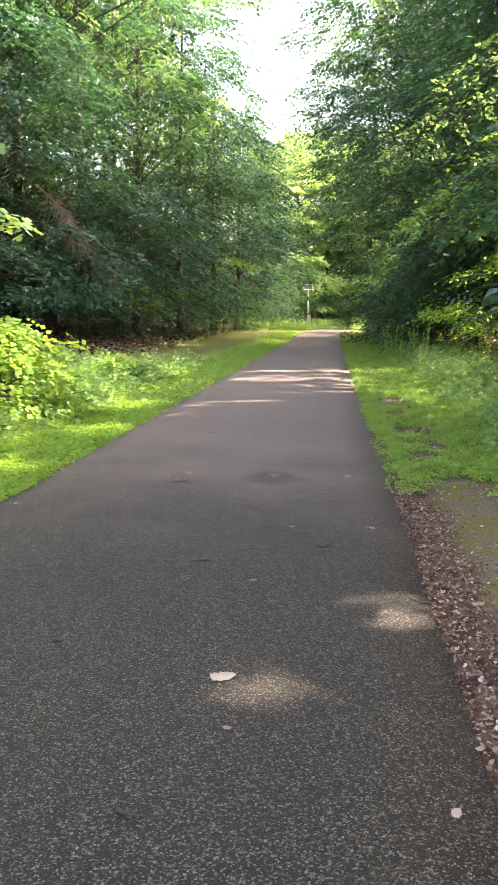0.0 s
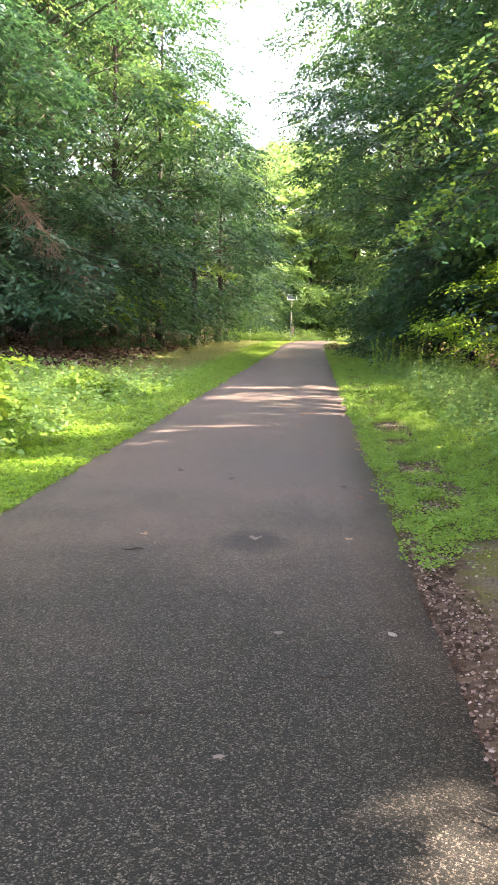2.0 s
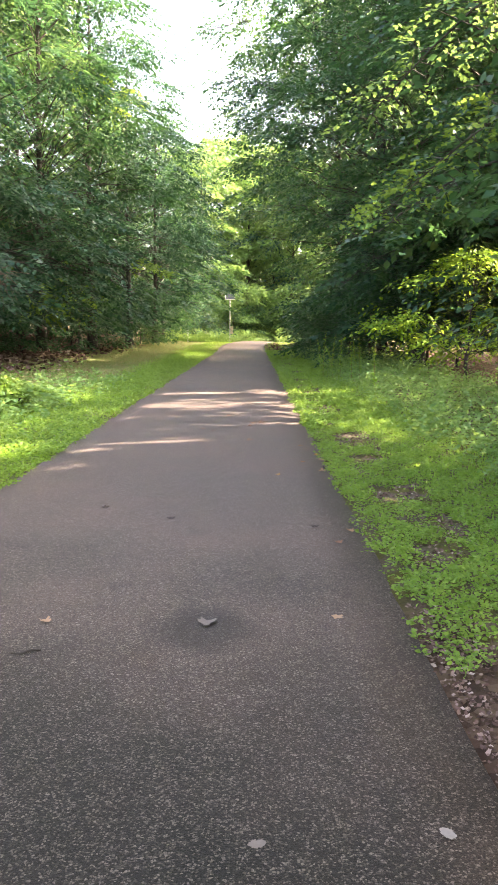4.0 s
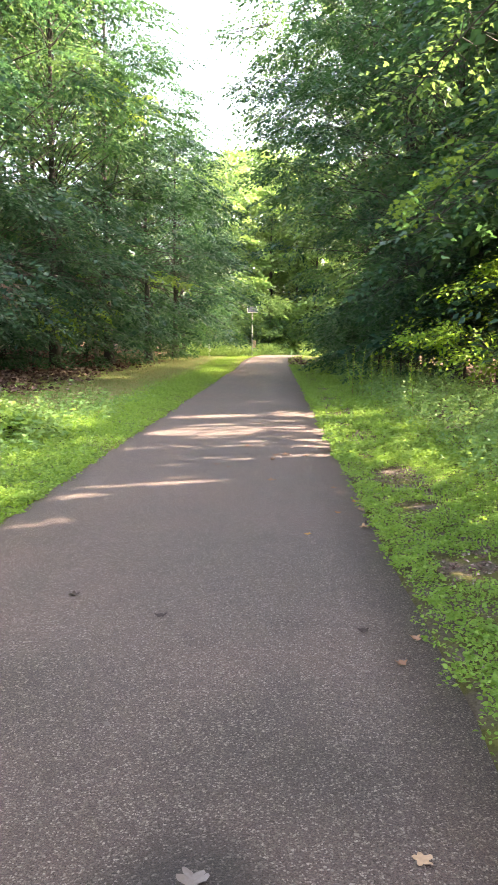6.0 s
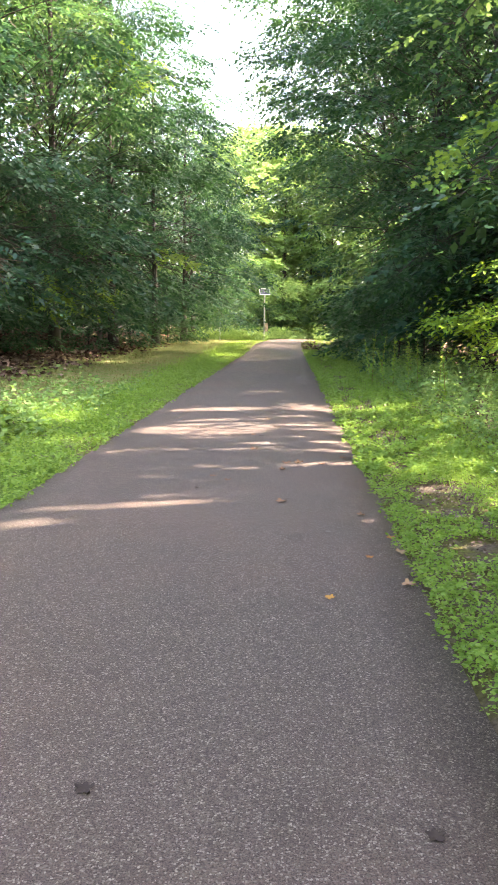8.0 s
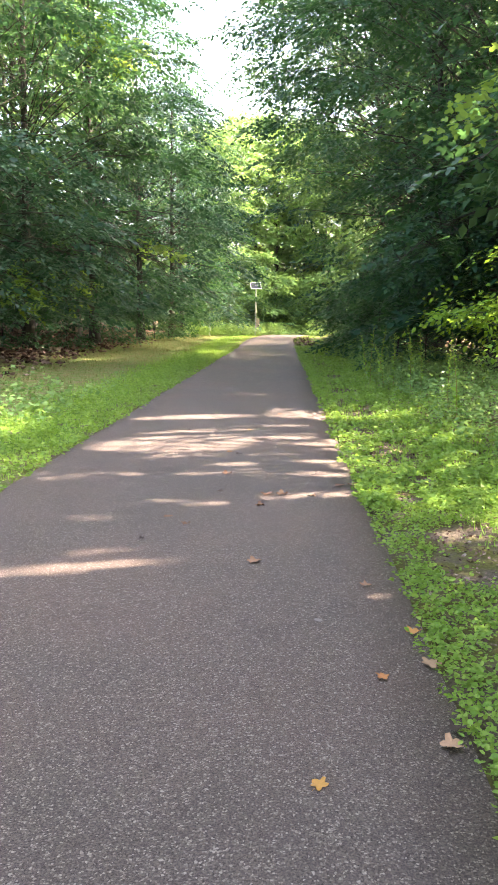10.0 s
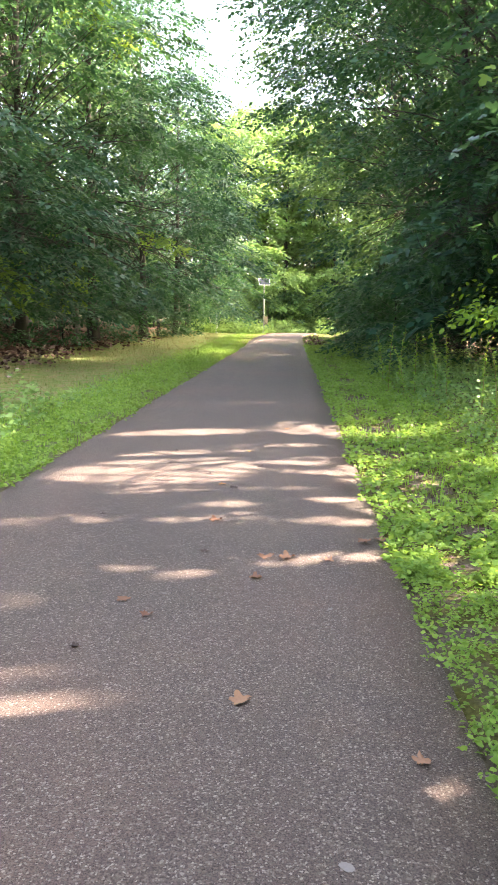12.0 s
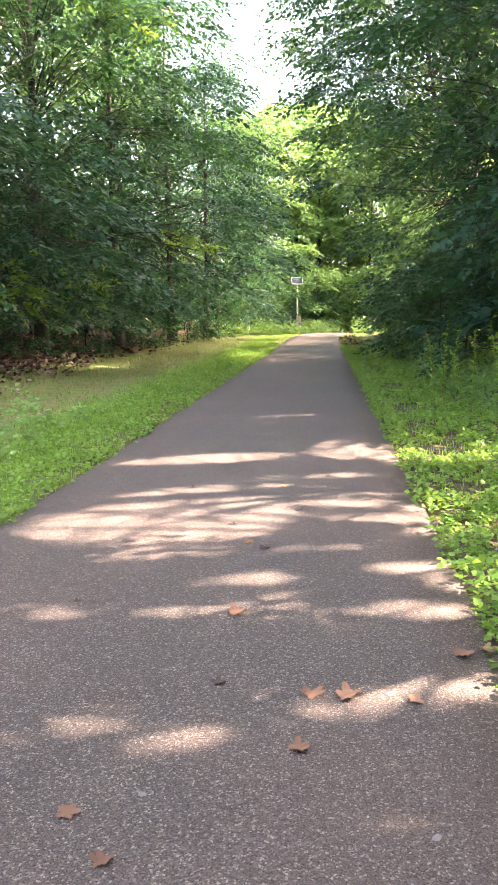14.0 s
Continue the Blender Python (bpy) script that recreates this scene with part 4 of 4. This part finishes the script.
def branch(parent, start, end, count, leaf, mat, seed, shape=LOBED, spread=0.5, twig_len=0.5, per=9, name="low_branch", sag=0.35):
    """A leafy bough under a tree, from its wood to the open, all in the place's own coordinates."""
    rng = np.random.default_rng(seed)
    base = np.array(parent.matrix_world.translation)
    s, e = np.array(start) - base, np.array(end) - base
    k = np.linspace(0, 1, 10)[:, None]
    ln = np.linalg.norm(e - s)
    mid = (s + e) / 2 + np.array([0, 0, sag * ln * 0.5])
    bez = lambda t: (1 - t) ** 2 * s + 2 * t * (1 - t) * mid + t ** 2 * e
    wood = [(bez(k), 0.028 * (1 - 0.85 * k[:, 0]) + 0.003)]
    t = rng.uniform(0.3, 1.0, (count, 1)) ** 0.7
    foot = bez(t)
    off = rng.normal(0, 1, (count, 3)) * spread * (0.35 + 0.65 * (1 - t)) * np.array([1, 1, 0.45])
    at = foot + off
    for a, b in zip(foot, at):
        wood.append((np.array([a, (a + b) / 2 + rng.normal(0, 0.03, 3), b]), np.array([0.008, 0.006, 0.003])))
    out = unit(e - s)[None] * 0.7 + unit(off) + rng.normal(0, 0.2, (count, 3))
    out[:, 2] *= 0.5
    part_of(name, mesh_from(name, *tubes(wood, 5), BARK, smooth=True), parent)
    part_of("bough_leaves", mesh_from("bough_leaves", *sprays(rng, at, out, twig_len, per, leaf, shape, 0.3, 0.35), mat), parent)


def dead_bough(parent, start, end, seed):
    rng = np.random.default_rng(seed)
    base = np.array(parent.matrix_world.translation)
    s, e = np.array(start) - base, np.array(end) - base
    k = np.linspace(0, 1, 8)[:, None]
    main = s + (e - s) * k + np.array([0, 0, -0.5]) * k ** 2
    wood = [(main, 0.03 * (1 - 0.8 * k[:, 0]))]
    for i in range(110):
        a = main[rng.integers(2, 8)]
        d = unit((e - s) * 0.4 + rng.normal(0, 1.0, 3) + np.array([0, 0, -0.9]))
        l = rng.uniform(0.3, 1.0)
        q = np.linspace(0, 1, 4)[:, None]
        wood.append((a + d * l * q + np.array([0.1, 0, -0.25]) * l * q ** 2 + rng.normal(0, 0.03, (4, 3)) * q, 0.012 * (1 - 0.7 * q[:, 0])))
    part_of("dead_branch", mesh_from("dead_branch", *tubes(wood, 4), DEAD, smooth=True), parent, "bare dead brown branch")


def stalks():
    """Tall thin weeds gone to seed at the foot of the wood."""
    rng = np.random.default_rng(9)
    for x, y in [(1.75, 25.0), (1.95, 24.4), (2.2, 24.8), (2.35, 23.6), (2.6, 23.9), (2.1, 26.2), (1.9, 27.2), (2.7, 25.5), (2.5, 21.0), (2.3, 19.4)]:
        h = rng.uniform(0.9, 1.35)
        top = thing("weed_stalk", pose(x, y, float(ground_z(x, y)) - 0.02), "tall thin seeding weed stalk among lower weeds", "weed", "weed stalks beside the trail")
        k = np.linspace(0, 1, 6)
        pts = np.column_stack([rng.normal(0, 0.12) * k ** 2, rng.normal(0, 0.12) * k ** 2, k * h])
        part_of("stem", mesh_from("stem", *tubes([(pts, 0.008 * (1.1 - 0.7 * k))], 5), DRY, smooth=True), top)
        m = 70
        t = rng.uniform(0.15, 1, m)
        at = np.column_stack([np.interp(t, k, pts[:, 0]), np.interp(t, k, pts[:, 1]), t * h])
        a = rng.uniform(0, 2 * np.pi, m)
        way = np.column_stack([np.cos(a), np.sin(a), np.full(m, 0.5)])
        part_of("leaf", mesh_from("leaf", *leaves(DIAMOND, at, way, np.array([0, 0, 1.0]) + rng.normal(0, 0.4, (m, 3)), rng.uniform(0.04, 0.11, m) * (1.2 - 0.6 * t)), GRASS), top)["kind"] = "stuff"


solar_pole()
marker_post()
snag()
stalks()
# boughs that reach out to the light, sun coloured into LEAF_BOUGH and LEAF_SUNNY leaves
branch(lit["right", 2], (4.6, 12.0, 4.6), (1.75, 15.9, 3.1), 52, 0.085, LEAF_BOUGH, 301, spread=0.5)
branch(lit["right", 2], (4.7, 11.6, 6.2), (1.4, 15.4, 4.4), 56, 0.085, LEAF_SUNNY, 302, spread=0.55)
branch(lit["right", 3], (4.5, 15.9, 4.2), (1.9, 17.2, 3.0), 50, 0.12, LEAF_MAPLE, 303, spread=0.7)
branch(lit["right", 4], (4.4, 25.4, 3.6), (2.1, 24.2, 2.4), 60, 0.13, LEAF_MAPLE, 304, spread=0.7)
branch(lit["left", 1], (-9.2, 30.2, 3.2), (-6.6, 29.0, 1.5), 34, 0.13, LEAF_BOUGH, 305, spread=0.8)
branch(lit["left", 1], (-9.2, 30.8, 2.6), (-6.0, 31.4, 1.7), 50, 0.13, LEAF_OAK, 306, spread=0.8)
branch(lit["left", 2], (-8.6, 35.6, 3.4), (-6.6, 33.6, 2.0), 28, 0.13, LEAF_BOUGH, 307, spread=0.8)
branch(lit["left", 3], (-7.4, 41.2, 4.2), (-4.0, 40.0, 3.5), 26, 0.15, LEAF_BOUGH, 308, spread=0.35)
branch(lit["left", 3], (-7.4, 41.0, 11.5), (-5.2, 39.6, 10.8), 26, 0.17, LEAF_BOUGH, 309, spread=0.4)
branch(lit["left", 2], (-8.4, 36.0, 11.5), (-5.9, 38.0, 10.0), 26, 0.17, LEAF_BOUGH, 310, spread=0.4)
for z, e in ((18.5, (-3.4, 43.2, 17.4)), (16.2, (-2.9, 43.0, 14.8)), (14.0, (-2.0, 43.4, 12.6)), (12.0, (-0.9, 42.6, 10.2))):
    branch(lit["right", 7], (2.6, 45.0, z), e, 60, 0.17, LEAF_MAPLE, 330 + int(z), DIAMOND, spread=0.9, twig_len=1.0, per=12, name="high_branch", sag=0.2)
dead_bough(lit["left", 0], (-9.6, 25.8, 5.4), (-7.5, 24.0, 4.1), 311)
dead_bough(lit["left", 0], (-9.4, 25.6, 4.2), (-6.9, 24.6, 3.2), 312)
# sun on this tree is mostly its light LEAF_VERGE colour
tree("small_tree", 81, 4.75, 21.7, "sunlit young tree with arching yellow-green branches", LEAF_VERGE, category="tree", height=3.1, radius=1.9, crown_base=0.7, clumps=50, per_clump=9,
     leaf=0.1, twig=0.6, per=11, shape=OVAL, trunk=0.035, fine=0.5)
tree("small_tree", 82, -5.45, 7.3, "young maple with lobed green leaves beside the trail", LEAF_WEED, category="tree", height=4.4, radius=1.7, crown_base=2.0, clumps=36, per_clump=6,
     leaf=0.13, twig=0.5, per=9, shape=LOBED, trunk=0.03, fine=0.5)
tree("bush", 83, -4.5, 10.4, "leafy green bush growing out of tall weeds", LEAF_CLOVER, category="bush", height=1.4, radius=1.0, crown_base=0.1, clumps=80, per_clump=7,
     leaf=0.095, twig=0.3, per=10, shape=DIAMOND2, trunk=0.02, fine=0.35)
tree("bush", 84, -4.1, 16.6, "small bright green bush among weeds", LEAF_CLOVER, category="bush", height=0.55, radius=0.6, crown_base=0.05, clumps=36, per_clump=8,
     leaf=0.075, twig=0.22, per=9, shape=DIAMOND2, trunk=0.012, fine=0.3)
branch(lit["right", 4], (4.5, 27.0, 6.4), (3.3, 24.6, 4.7), 56, 0.14, LEAF_MAPLE, 321, spread=0.9, twig_len=0.7, name="side_branch")
for x, y, h in [(-0.7, 67.4, 1.0), (0.2, 70.2, 1.2), (1.6, 73.0, 1.5), (-2.6, 66.4, 0.9), (-3.4, 65.2, 0.8)]:
    tree("bush", 90 + int(y), x, y, "light green bush in rank weeds where the trail bends", LEAF_WEED, category="bush", group="bushes at the bend", height=h, radius=0.9, crown_base=0.05, clumps=26, per_clump=8,
         leaf=0.14, twig=0.35, per=8, shape=DIAMOND, trunk=0.02, fine=0.4)
